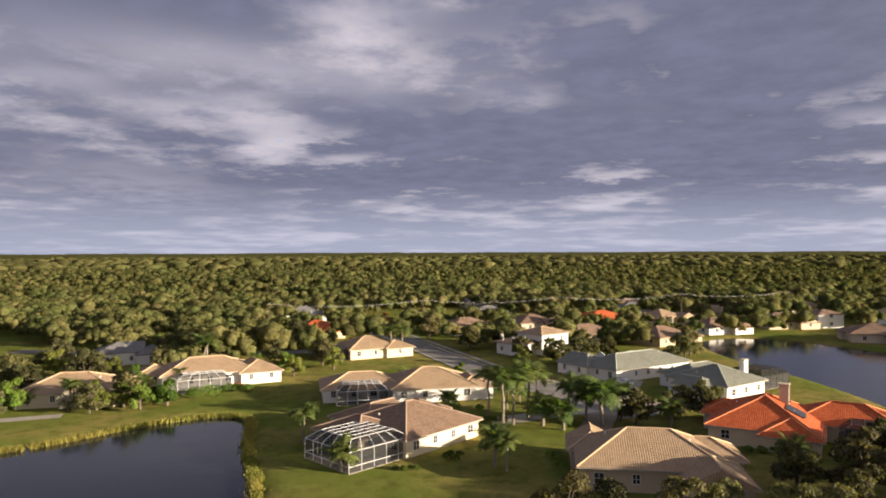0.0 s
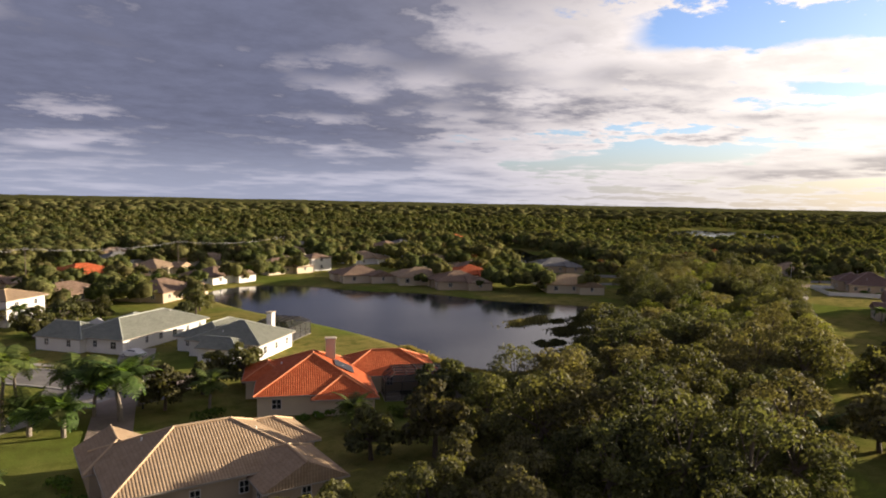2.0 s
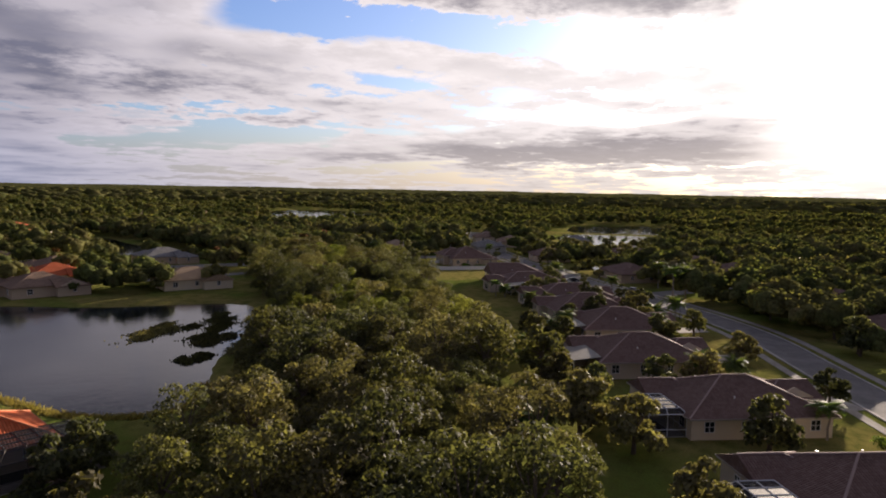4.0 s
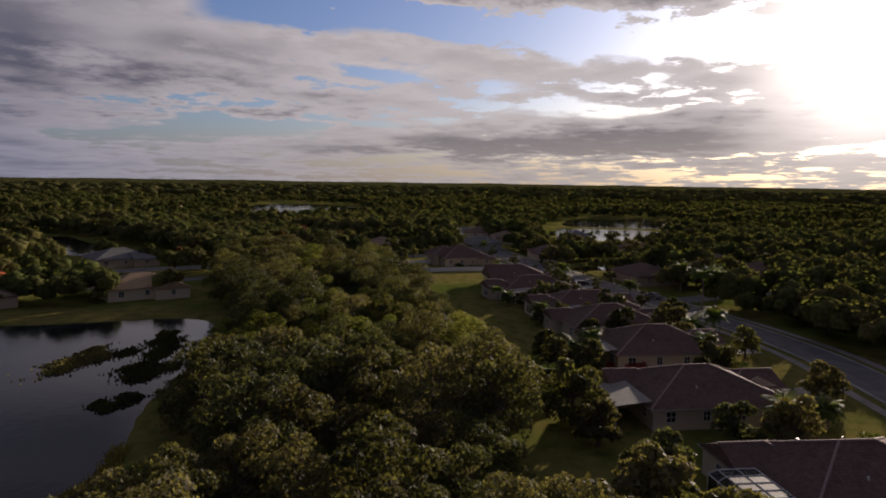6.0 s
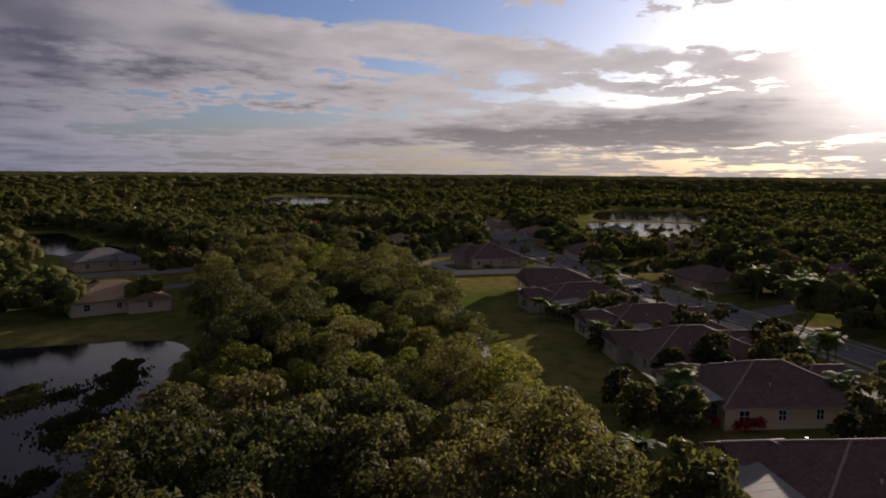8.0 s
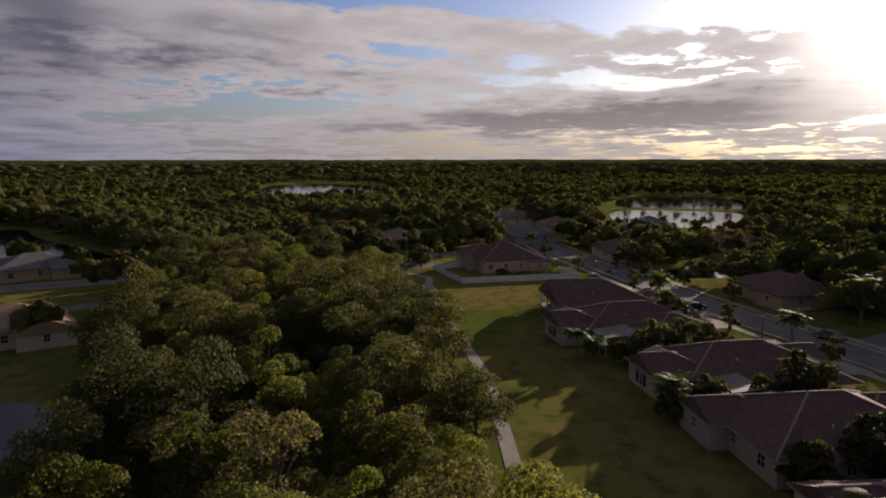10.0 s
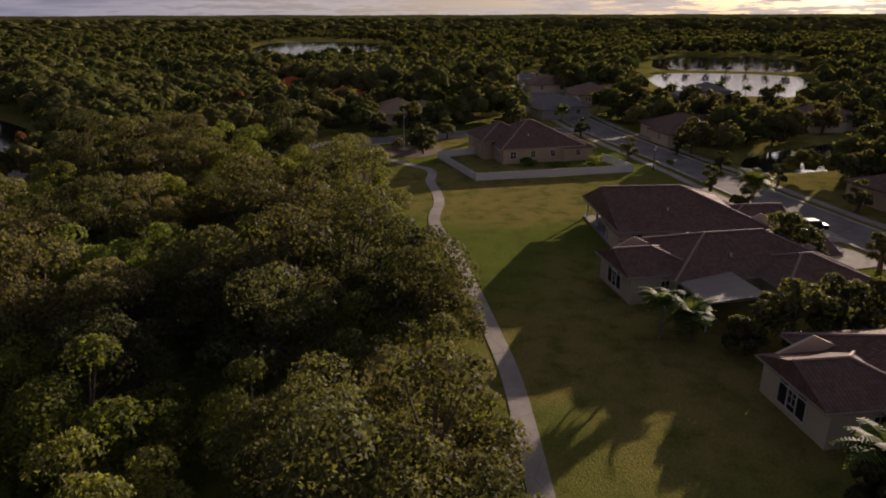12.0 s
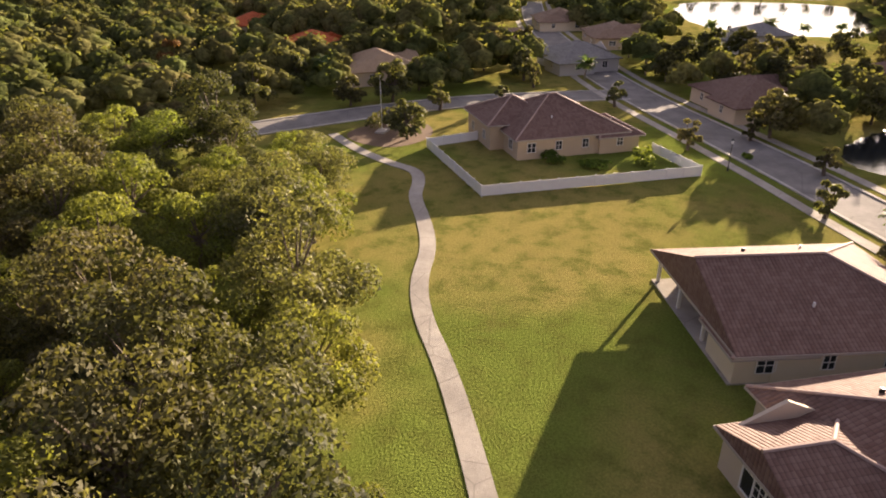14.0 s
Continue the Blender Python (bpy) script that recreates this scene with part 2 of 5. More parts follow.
STUCCO = {k: plain("stucco_" + k, c, 0.85, 0.08, 0.6, 0.0, 12.0, 0.01) for k, c in {
    "white": (0.76, 0.74, 0.70), "cream": (0.66, 0.56, 0.40), "beige": (0.55, 0.46, 0.35), "tan": (0.48, 0.38, 0.27), "grey": (0.45, 0.44, 0.42)}.items()}
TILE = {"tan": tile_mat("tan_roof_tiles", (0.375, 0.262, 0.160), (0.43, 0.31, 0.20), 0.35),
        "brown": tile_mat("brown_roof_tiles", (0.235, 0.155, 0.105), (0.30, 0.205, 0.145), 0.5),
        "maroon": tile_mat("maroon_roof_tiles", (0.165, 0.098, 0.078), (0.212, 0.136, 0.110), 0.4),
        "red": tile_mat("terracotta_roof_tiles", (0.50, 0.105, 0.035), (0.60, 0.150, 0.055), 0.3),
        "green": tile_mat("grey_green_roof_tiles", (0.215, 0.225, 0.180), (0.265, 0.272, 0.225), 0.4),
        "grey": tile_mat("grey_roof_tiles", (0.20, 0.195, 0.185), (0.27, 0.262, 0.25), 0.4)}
CAP = {"tan": plain("tan_ridge_tile", (0.55, 0.40, 0.25), 0.8), "brown": plain("brown_ridge_tile", (0.36, 0.26, 0.19), 0.8),
       "maroon": plain("maroon_ridge_tile", (0.36, 0.26, 0.22), 0.8), "red": plain("terracotta_ridge_tile", (0.62, 0.22, 0.10), 0.8),
       "green": plain("green_ridge_tile", (0.36, 0.38, 0.33), 0.8), "grey": plain("grey_ridge_tile", (0.34, 0.33, 0.31), 0.8)}
TRIM = plain("white_trim_paint", (0.74, 0.72, 0.68), 0.5, 0.06)
VINYL = plain("white_vinyl", (0.78, 0.78, 0.76), 0.4, 0.05)
ALU = plain("white_aluminium", (0.72, 0.72, 0.70), 0.35, 0.05, 1.5, 0.2)
BRONZE = plain("bronze_aluminium", (0.06, 0.05, 0.042), 0.45, 0.1, 1.5, 0.4)
SCREEN = screen_mat()
GLASS = plain("dark_window_glass", (0.025, 0.028, 0.032), 0.08, 0.1)
PANROOF = plain("insulated_panel_roof", (0.24, 0.225, 0.20), 0.6, 0.15, 0.8)
SOLAR = plain("solar_mat", (0.035, 0.036, 0.042), 0.35, 0.2)
FASCIA = plain("painted_fascia", (0.40, 0.35, 0.29), 0.7, 0.12)
DARKMETAL = plain("dark_metal", (0.03, 0.032, 0.034), 0.45, 0.1, 3.0, 0.5)

# ---- building helpers ----
rng = np.random.default_rng(7)


def mesh_ob(name, verts, faces, mat, parent=None, label="", uvs=None):
    me = bpy.data.meshes.new(name)
    me.from_pydata([tuple(v) for v in verts], [], [tuple(f) for f in faces])
    if uvs is not None:
        layer = me.uv_layers.new(name="UVMap")
        layer.data.foreach_set("uv", np.array(uvs, dtype=np.float32).ravel())
    me.materials.append(mat)
    me.update()
    ob = new(name, me)
    if parent:
        ob.parent = parent
    if label:
        ob["label"] = label
    return ob


def part(name, bm, mat, parent=None, label=""):
    me = bpy.data.meshes.new(name)
    bmesh.ops.recalc_face_normals(bm, faces=bm.faces)
    bm.to_mesh(me)
    bm.free()
    me.materials.append(mat)
    ob = new(name, me)
    if parent:
        ob.parent = parent
    if label:
        ob["label"] = label
    return ob


def share(name, me, m, parent):
    ob = new(name, me)
    ob.parent, ob.matrix_local = parent, m
    return ob


def thing(name, x, y, rot=0.0, z=0.0, label="", category="", group="", kind=""):
    ob = new(name)
    ob.empty_display_size = 0.5
    ob.matrix_basis = pose(x, y, z, 0, 0, rot)
    return tagged(ob, label, category, group, kind)


def add_box(bm, x0, x1, y0, y1, z0, z1, bevel=0.0, m=None):
    vs = [bm.verts.new(v) for v in ((x0, y0, z0), (x1, y0, z0), (x1, y1, z0), (x0, y1, z0), (x0, y0, z1), (x1, y0, z1), (x1, y1, z1), (x0, y1, z1))]
    fs = [bm.faces.new([vs[i] for i in f]) for f in ((0, 3, 2, 1), (4, 5, 6, 7), (0, 1, 5, 4), (1, 2, 6, 5), (2, 3, 7, 6), (3, 0, 4, 7))]
    if bevel:
        bmesh.ops.bevel(bm, geom=list({e for f in fs for e in f.edges}), offset=bevel, segments=1, affect="EDGES")
    return vs


def box(x0, x1, y0, y1, z0, z1, bevel=0.0):
    bm = bmesh.new()
    add_box(bm, x0, x1, y0, y1, z0, z1, bevel)
    return bm


def add_tube(bm, a, b, r0, r1=None, n=6):
    a, b = Vector(a), Vector(b)
    r1 = r0 if r1 is None else r1
    turn = (b - a).to_track_quat("Z", "Y").to_matrix()
    rings = []
    for p, r in ((a, r0), (b, r1)):
        rings.append([bm.verts.new(p + turn @ Vector((r * math.cos(2 * math.pi * k / n), r * math.sin(2 * math.pi * k / n), 0))) for k in range(n)])
    for k in range(n):
        bm.faces.new((rings[0][k], rings[0][(k + 1) % n], rings[1][(k + 1) % n], rings[1][k]))
    bm.faces.new(rings[0][::-1])
    bm.faces.new(rings[1])


def tube(a, b, r0, r1=None, n=6):
    bm = bmesh.new()
    add_tube(bm, a, b, r0, r1, n)
    return bm


def inside(poly, x, y):
    x, y = np.asarray(x, float), np.asarray(y, float)
    hit = np.zeros(x.shape, bool)
    for (x0, y0), (x1, y1) in zip(poly, poly[1:] + poly[:1]):
        cross = (y0 > y) != (y1 > y)
        with np.errstate(divide="ignore", invalid="ignore"):
            hit ^= cross & (x < (x1 - x0) * (y - y0) / (y1 - y0 + 1e-12) + x0)
    return hit


def edge_distance(poly, x, y, closed=True):
    x, y = np.asarray(x, float), np.asarray(y, float)
    best = np.full(x.shape, 1e9)
    ends = list(zip(poly, poly[1:] + poly[:1])) if closed else list(zip(poly, poly[1:]))
    for (x0, y0), (x1, y1) in ends:
        dx, dy = x1 - x0, y1 - y0
        k = np.clip(((x - x0) * dx + (y - y0) * dy) / (dx * dx + dy * dy), 0, 1)
        best = np.minimum(best, np.hypot(x - x0 - k * dx, y - y0 - k * dy))
    return best


def smooth_line(pts, step=2.0, closed=False):
    """A rounded line through a few corner points."""
    p = np.array(pts, float)
    for _ in range(3):
        q = np.roll(p, -1, 0)
        if not closed:
            a, b = p[:-1], p[1:]
            p = np.concatenate([p[:1], np.stack([0.75 * a + 0.25 * b, 0.25 * a + 0.75 * b], 1).reshape(-1, 2), p[-1:]])
        else:
            p = np.stack([0.75 * p + 0.25 * q, 0.25 * p + 0.75 * q], 1).reshape(-1, 2)
    return [tuple(v) for v in p]


# ---- ground, ponds ----
POND_WEST = smooth_line([(-67, 102), (-60, 110), (-50, 121.5), (-40, 126), (-34, 122), (-31, 106), (-25, 90), (-20, 72), (-24, 48), (-60, 36), (-140, 40), (-150, 80), (-100, 92)], closed=True)
POND_MAIN = smooth_line([(82, 104), (88, 97), (98, 101), (112, 109), (126, 112), (143, 120), (158, 124), (165, 134), (156, 149), (146, 164), (143, 186), (128, 200), (117, 230), (98, 235), (82, 222), (80, 190), (86, 155), (86, 128), (81, 113)], closed=True)
POND_FAR = smooth_line([(246, 196), (262, 203), (279, 232), (300, 276), (332, 312), (296, 318), (268, 282), (250, 230)], closed=True)
LAKE_EAST = smooth_line([(400, 22), (392, 46), (412, 70), (470, 76), (494, 60), (490, 6), (440, 12)], closed=True)
LAKE_EAST_2 = smooth_line([(510, 72), (506, 2), (560, -14), (620, -10), (640, 20), (590, 76)], closed=True)
POND_SIDE = smooth_line([(268, 54), (274, 58), (283, 56), (296, 45), (309, 31), (322, 12), (304, 8), (289, 26), (275, 42)], closed=True)
LAKE_NORTH = smooth_line([(512, 222), (535, 300), (575, 345), (720, 420), (800, 440), (800, 330), (680, 275), (600, 225)], closed=True)
PONDS = [POND_WEST, POND_MAIN, POND_FAR, LAKE_EAST, LAKE_EAST_2, POND_SIDE, LAKE_NORTH]
WATER_Z = -0.5


def in_ponds(x, y):
    hit = np.zeros(np.shape(x), bool)
    for p in PONDS:
        hit |= inside(p, x, y)
    return hit


def pond_margin(x, y):
    """Distance to the shore, negative in the water."""
    best = np.full(np.shape(x), 1e9)
    for p in PONDS:
        d = edge_distance(p, x, y)
        best = np.minimum(best, np.where(inside(p, x, y), -d, d))
    return best


def axis_steps(lo, hi, step, far):
    mid = list(np.arange(lo, hi + 0.1, step))
    out, s, v = [], step, hi
    while v < far:
        s *= 1.22
        v += s
        out.append(min(v, far))
    low, s, v = [], step, lo
    while v > -far:
        s *= 1.22
        v -= s
        low.append(max(v, -far))
    return np.array(low[::-1] + mid + out)


def build_ground():
    xs, ys = axis_steps(-160, 360, 2.6, 5200), axis_steps(-60, 330, 2.6, 5200)
    gx, gy = np.meshgrid(xs, ys, indexing="ij")
    m = pond_margin(gx, gy)
    z = -0.9 * np.clip((1.6 - m) / 3.2, 0, 1) - 1.2 * np.clip(-m / 6, 0, 1)
    z[np.hypot(gx - 150, gy - 100) > 1200] = 0
    nx, ny = gx.shape
    idx = np.arange(nx * ny).reshape(nx, ny)
    faces = np.stack([idx[:-1, :-1], idx[1:, :-1], idx[1:, 1:], idx[:-1, 1:]], -1).reshape(-1, 4)
    ob = mesh_ob("ground", np.stack([gx, gy, z], -1).reshape(-1, 3), faces, GRASS)
    ob.data.shade_smooth()
    tagged(ob, "mown green and dry yellow lawn grass with worn patches", "ground", kind="structure")


build_ground()
for n, p in enumerate(PONDS):
    c = np.mean(p, 0)
    wide = [tuple(c + (np.array(v) - c) * (1 + 1.5 / max(np.hypot(*(np.array(v) - c)), 1))) for v in p]
    ob = mesh_ob("water", [(x, y, WATER_Z) for x, y in wide], [range(len(wide))], WATER)
    tagged(ob, "still dark pond water reflecting the cloudy sky", "water", kind="structure")


def ribbon(name, line, half, z, mat, label, category, thick=0.0, offset=0.0):
    p = np.array(line, float)
    d = np.gradient(p, axis=0)
    d /= np.linalg.norm(d, axis=1)[:, None]
    side = np.stack([-d[:, 1], d[:, 0]], 1)
    rows = []
    for a in (offset - half, offset + half):
        rows.append(p + side * a)
    n = len(p)
    verts = [(x, y, z) for r in rows for x, y in r]
    faces = [(k, k + 1, n + k + 1, n + k) for k in range(n - 1)]
    if thick:
        verts += [(x, y, z - thick) for r in rows for x, y in r]
        faces += [(2 * n + k, 2 * n + k + 1, k + 1, k) for k in range(n - 1)]
        faces += [(n + k, n + k + 1, 3 * n + k + 1, 3 * n + k) for k in range(n - 1)]
        faces += [(0, n, 3 * n, 2 * n), (n - 1, 2 * n - 1, 4 * n - 1, 3 * n - 1)]
    ob = mesh_ob(name, verts, faces, mat)
    return tagged(ob, label, category, kind="structure")


ROADS = {
    "east": smooth_line([(30, -12), (70, -4), (104, 3.5), (138, 9), (160, 12), (178, 18.5), (197, 28), (214, 38), (232, 49), (250, 58), (272, 68), (306, 86), (340, 99), (400, 118), (470, 130)]),
    "cross": smooth_line([(215, 200), (240, 172), (258, 152), (275, 136), (287, 124), (297, 110), (306, 88)]),
    "spur": smooth_line([(209, 35), (218, 26), (232, 12), (250, -20), (262, -70)]),
    "front": smooth_line([(-30, 262), (-18, 240), (-8, 214), (2, 188), (10, 168), (20, 150), (29, 138), (32, 130)]),
    "west": smooth_line([(-8, 214), (-30, 206), (-50, 200), (-80, 199), (-130, 205)]),
    "far": smooth_line([(188, 181), (202, 170), (218, 160), (226, 152)]),
}
HALF = {"east": 3.7, "cross": 3.6, "spur": 3.4, "front": 4.2, "west": 3.4, "far": 2.6}
for k, n in enumerate(ROADS):
    ribbon("road", ROADS[n], HALF[n], 0.035 + 0.004 * k, ASPHALT, "grey worn asphalt street between lawns", "road")
    for s in (-1, 1):
        if n in ("east", "cross", "front"):
            ribbon("kerb", ROADS[n], 0.22, 0.15, KERB, "pale concrete kerb along the street", "kerb", 0.15, s * (HALF[n] + 0.2))
for s, n in ((1, "east"), (-1, "east"), (1, "front")):
    ribbon("pavement", ROADS[n], 0.75, 0.06, CONCRETE, "pale concrete sidewalk beside the street", "pavement", 0.06, s * (HALF[n] + 2.6))


def disc(name, x, y, r, z, mat, label, category):
    bm = bmesh.new()
    bmesh.ops.create_circle(bm, cap_ends=True, segments=40, radius=r, matrix=Matrix.Translation((x, y, z)))
    return tagged(part(name, bm, mat), label, category, kind="structure")


disc("road", 32, 131, 10.5, 0.06, ASPHALT, "round paved end of the cul-de-sac street", "road")
FOOTPATH = smooth_line([(150, 74), (162, 77.5), (174, 81), (185, 84.5), (192, 87.5), (200, 91), (209, 95), (215, 98), (220, 101), (226, 103.3), (233, 104.2), (240, 107), (246, 110), (251, 110.8), (255, 112.5), (257, 117), (262, 124), (268, 130)])
ribbon("pavement", FOOTPATH, 0.8, 0.05, CONCRETE, "curving pale concrete footpath across the grass", "footpath", 0.05)
bm = bmesh.new()
for x, y in smooth_line([(262, 119), (270, 114), (279, 118), (276, 126), (267, 129)], closed=True):
    bm.verts.new((x, y, 0.03))
bm.faces.new(bm.verts)
tagged(part("soil", bm, SOIL), "patch of bare brown soil beside the street", "soil", kind="structure")

# ---- houses ----
CLEAR = []      # places that trees keep away from: x, y, radius


def roof_mesh(a, b, h, rise, gable, thick=0.22):
    """A hip roof over the half-sizes a (x) and b (y); gable: ends of the ridge that stand upright. Slope coordinates in metres."""
    long_x = a >= b
    L, S = (a, b) if long_x else (b, a)
    cut = [0.0 if g else S for g in gable]
    P = [(-L, -S, h), (L, -S, h), (L, S, h), (-L, S, h), (-L + cut[0], 0, h + rise), (L - cut[1], 0, h + rise)]
    low = [(x, y, z - thick) for x, y, z in P[:4]]
    verts = P + low
    faces = [(0, 1, 5, 4), (2, 3, 4, 5), (1, 2, 5), (3, 0, 4), (6, 7, 1, 0), (7, 8, 2, 1), (8, 9, 3, 2), (9, 6, 0, 3), (9, 8, 7, 6)]
    if not long_x:
        verts = [(-y, x, z) for x, y, z in verts]
    uvs = []
    for f in faces:
        p = [Vector(verts[i]) for i in f]
        u = (p[1] - p[0]).normalized()
        nrm = (p[1] - p[0]).cross(p[2] - p[1]).normalized()
        v = nrm.cross(u)
        uvs += [((q - p[0]).dot(u), (q - p[0]).dot(v)) for q in p]
    edges = [(4, 5)] + ([] if gable[0] else [(0, 4), (3, 4)]) + ([] if gable[1] else [(1, 5), (2, 5)])
    return verts, faces, uvs, [(verts[i], verts[j]) for i, j in edges]


def lattice(us, vs, y0, y1):
    """A window frame in one piece: bars round and between openings; every second cell of both rows is open."""
    bm = bmesh.new()
    grid = [[[bm.verts.new((u, y, v)) for v in vs] for u in us] for y in (y0, y1)]
    solid = lambda i, j: 0 <= i < len(us) - 1 and 0 <= j < len(vs) - 1 and not (i % 2 and j % 2)
    for i in range(len(us) - 1):
        for j in range(len(vs) - 1):
            if not solid(i, j):
                continue
            for s in (0, 1):
                q = [grid[s][i][j], grid[s][i + 1][j], grid[s][i + 1][j + 1], grid[s][i][j + 1]]
                bm.faces.new(q if s == 0 else q[::-1])
            for di, dj, a, b in ((0, -1, (0, 0), (1, 0)), (1, 0, (1, 0), (1, 1)), (0, 1, (1, 1), (0, 1)), (-1, 0, (0, 1), (0, 0))):
                if not solid(i + di, j + dj):
                    bm.faces.new((grid[0][i + b[0]][j + b[1]], grid[0][i + a[0]][j + a[1]], grid[1][i + a[0]][j + a[1]], grid[1][i + b[0]][j + b[1]]))
    return bm


WINDOW_MESH = {}


def window(parent, x, y, z, turn, wide, high, frame_mat):
    key = (wide, high, frame_mat.name)
    if key not in WINDOW_MESH:
        bm = lattice([-wide / 2 - 0.07, -wide / 2, -0.03, 0.03, wide / 2, wide / 2 + 0.07], [-0.07, 0, high * 0.5 - 0.025, high * 0.5 + 0.025, high, high + 0.07], -0.08, 0.02)
        f = part("window", bm, frame_mat)
        p = part("pane", box(-wide / 2, wide / 2, -0.035, -0.01, 0, high), GLASS)
        WINDOW_MESH[key] = (f.data, p.data)
        bpy.data.objects.remove(f), bpy.data.objects.remove(p)
    m = pose(x, y, z, 0, 0, turn)
    f = share("window", WINDOW_MESH[key][0], m, parent)
    share("pane", WINDOW_MESH[key][1], Matrix.Identity(4), f)
    return f


def house(x, y, rot, wings, wall="cream", roof="tan", label="", eave=2.9, pitch=0.40, near=True, garage=None, chimney=None, windows=True, group="", porch=0.0):
    """wings: (cx, cy, width, depth, extra height, gable at low end, gable at high end) in the house's own axes."""
    ob = thing("house", x, y, rot, 0, label, "house", group)
    CLEAR.append((x, y, 0.62 * max(max(abs(v[0]) + v[2] / 2, abs(v[1]) + v[3] / 2) for v in wings) + 4))
    bm = bmesh.new()
    for n, (cx, cy, wd, dp, up, g0, g1) in enumerate(wings):
        back = porch if n == 0 else 0.0
        add_box(bm, cx - wd / 2 + 0.003 * n, cx + wd / 2 - 0.003 * n, cy - dp / 2 + 0.003 * n, cy + dp / 2 - 0.003 * n - back, -0.3, eave + up - 0.02)
        if g0 or g1:
            S, L = min(wd, dp) / 2, max(wd, dp) / 2
            for g, s in ((g0, -1), (g1, 1)):
                if g:
                    L_ = L - (back if s > 0 else 0)
                    tri = [(s * (L_ - 0.01), -S, eave + up - 0.3), (s * (L_ - 0.01), S, eave + up - 0.3), (s * (L_ - 0.01), 0, eave + up + pitch * S - 0.02)]
                    deep = [(s * (L_ - 0.25), v, zz) for _, v, zz in tri]
                    if wd < dp:
                        tri, deep = [(-v, u, zz) for u, v, zz in tri], [(-v, u, zz) for u, v, zz in deep]
                    p = [bm.verts.new((u + cx, v + cy, zz)) for u, v, zz in tri + deep]
                    for f in ((0, 1, 2), (5, 4, 3), (0, 3, 4, 1), (1, 4, 5, 2), (2, 5, 3, 0)):
                        bm.faces.new([p[k] for k in f])
    part("wall", bm, STUCCO[wall], ob)
    for n, (cx, cy, wd, dp, up, g0, g1) in enumerate(wings):
        o = 0.55
        a, b = wd / 2 + o, dp / 2 + o
        if g0 or g1:
            if a >= b:
                a -= 0.3
            else:
                b -= 0.3
        h = eave + up + 0.006 * n
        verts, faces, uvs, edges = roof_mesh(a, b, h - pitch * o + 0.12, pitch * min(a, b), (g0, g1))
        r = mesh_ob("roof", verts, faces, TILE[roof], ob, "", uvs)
        r.location = (cx, cy, 0)
        if near:
            for p, q in edges:
                if (Vector(p) - Vector(q)).length > 0.5:
                    part("ridge_cap", tube(Vector(p) + Vector((0, 0, 0.03)), Vector(q) + Vector((0, 0, 0.03)), 0.13, 0.13, 6), CAP[roof], r)
            part("fascia", fascia(a, b, h - pitch * o + 0.12), FASCIA, r)
    if near:
        cx, cy, wd, dp, up = wings[0][:5]
        for s, (fx, fy) in enumerate(((0.28, -0.1), (-0.30, 0.12), (0.22, 0.2))):
            vx, vy = fx * wd, fy * dp
            zz = eave + up + pitch * min(wd / 2 - abs(vx), dp / 2 - abs(vy)) + 0.1
            v_ = part("roof_vent", tube((cx + vx, cy + vy, zz - 0.4), (cx + vx, cy + vy, zz + 0.32), 0.1 + 0.06 * (s == 2), 0.1 + 0.06 * (s == 2), 8), TRIM if s < 2 else DARKMETAL, ob)
    if windows:
        step = 3.4 if near else 5.0
        for n, (cx, cy, wd, dp, up, g0, g1) in enumerate(wings):
            for nx_, ny_, turn, length, off in ((0, -1, 0, wd, dp / 2), (1, 0, 90, dp, wd / 2), (0, 1, 180, wd, dp / 2), (-1, 0, 270, dp, wd / 2)):
                count = int((length - 1.5) // step)
                for k in range(count):
                    s = (k - (count - 1) / 2) * length / max(count, 1)
                    if porch and n == 0 and ny_ == 1:
                        continue
                    px, py = cx + nx_ * off + (s if ny_ else 0), cy + ny_ * off + (s if nx_ else 0)
                    qx, qy = px + nx_ * 0.6, py + ny_ * 0.6
                    if any(abs(qx - v[0]) < v[2] / 2 + 0.5 and abs(qy - v[1]) < v[3] / 2 + 0.5 for m, v in enumerate(wings) if m != n):
                        continue
                    wide, high, zz = ((0.85, 1.15, 1.1) if (k + n) % 3 else (1.15, 1.25, 1.0))
                    window(ob, px, py, zz, turn, wide, high, TRIM)
                    if eave > 5:
                        window(ob, px, py, zz + 3.0, turn, wide, high, TRIM)
    if garage:
        gx, gy, turn, wide = garage
        d = part("garage_door", garage_door(wide), TRIM, ob)
        d.matrix_local = pose(gx, gy, 0, 0, 0, turn)
    if chimney:
        cx, cy, top = chimney
        c = part("chimney", box(cx - 0.7, cx + 0.7, cy - 0.55, cy + 0.55, 2.0, top, 0.02), STUCCO[wall if wall != "cream" else "beige"], ob)
        part("chimney_cap", box(cx - 0.85, cx + 0.85, cy - 0.7, cy + 0.7, top, top + 0.25, 0.05), STUCCO["beige"], c)
    return ob


def fascia(a, b, h):
    """A gutter board that runs round the eaves, just proud of the roof's edge."""
    bm = bmesh.new()
    for x0, x1, y0, y1 in ((-a - 0.06, a + 0.06, -b - 0.06, -b - 0.004), (-a - 0.06, a + 0.06, b + 0.004, b + 0.06), (-a - 0.06, -a - 0.004, -b, b), (a + 0.004, a + 0.06, -b, b)):
        add_box(bm, x0, x1, y0, y1, h - 0.2, h - 0.03)
    return bm


def garage_door(wide):
    bm = bmesh.new()
    for k in range(4):
        add_box(bm, -wide / 2, wide / 2, -0.06, 0.0, 0.03 + 0.55 * k, 0.56 + 0.55 * k, 0.015)
    return bm


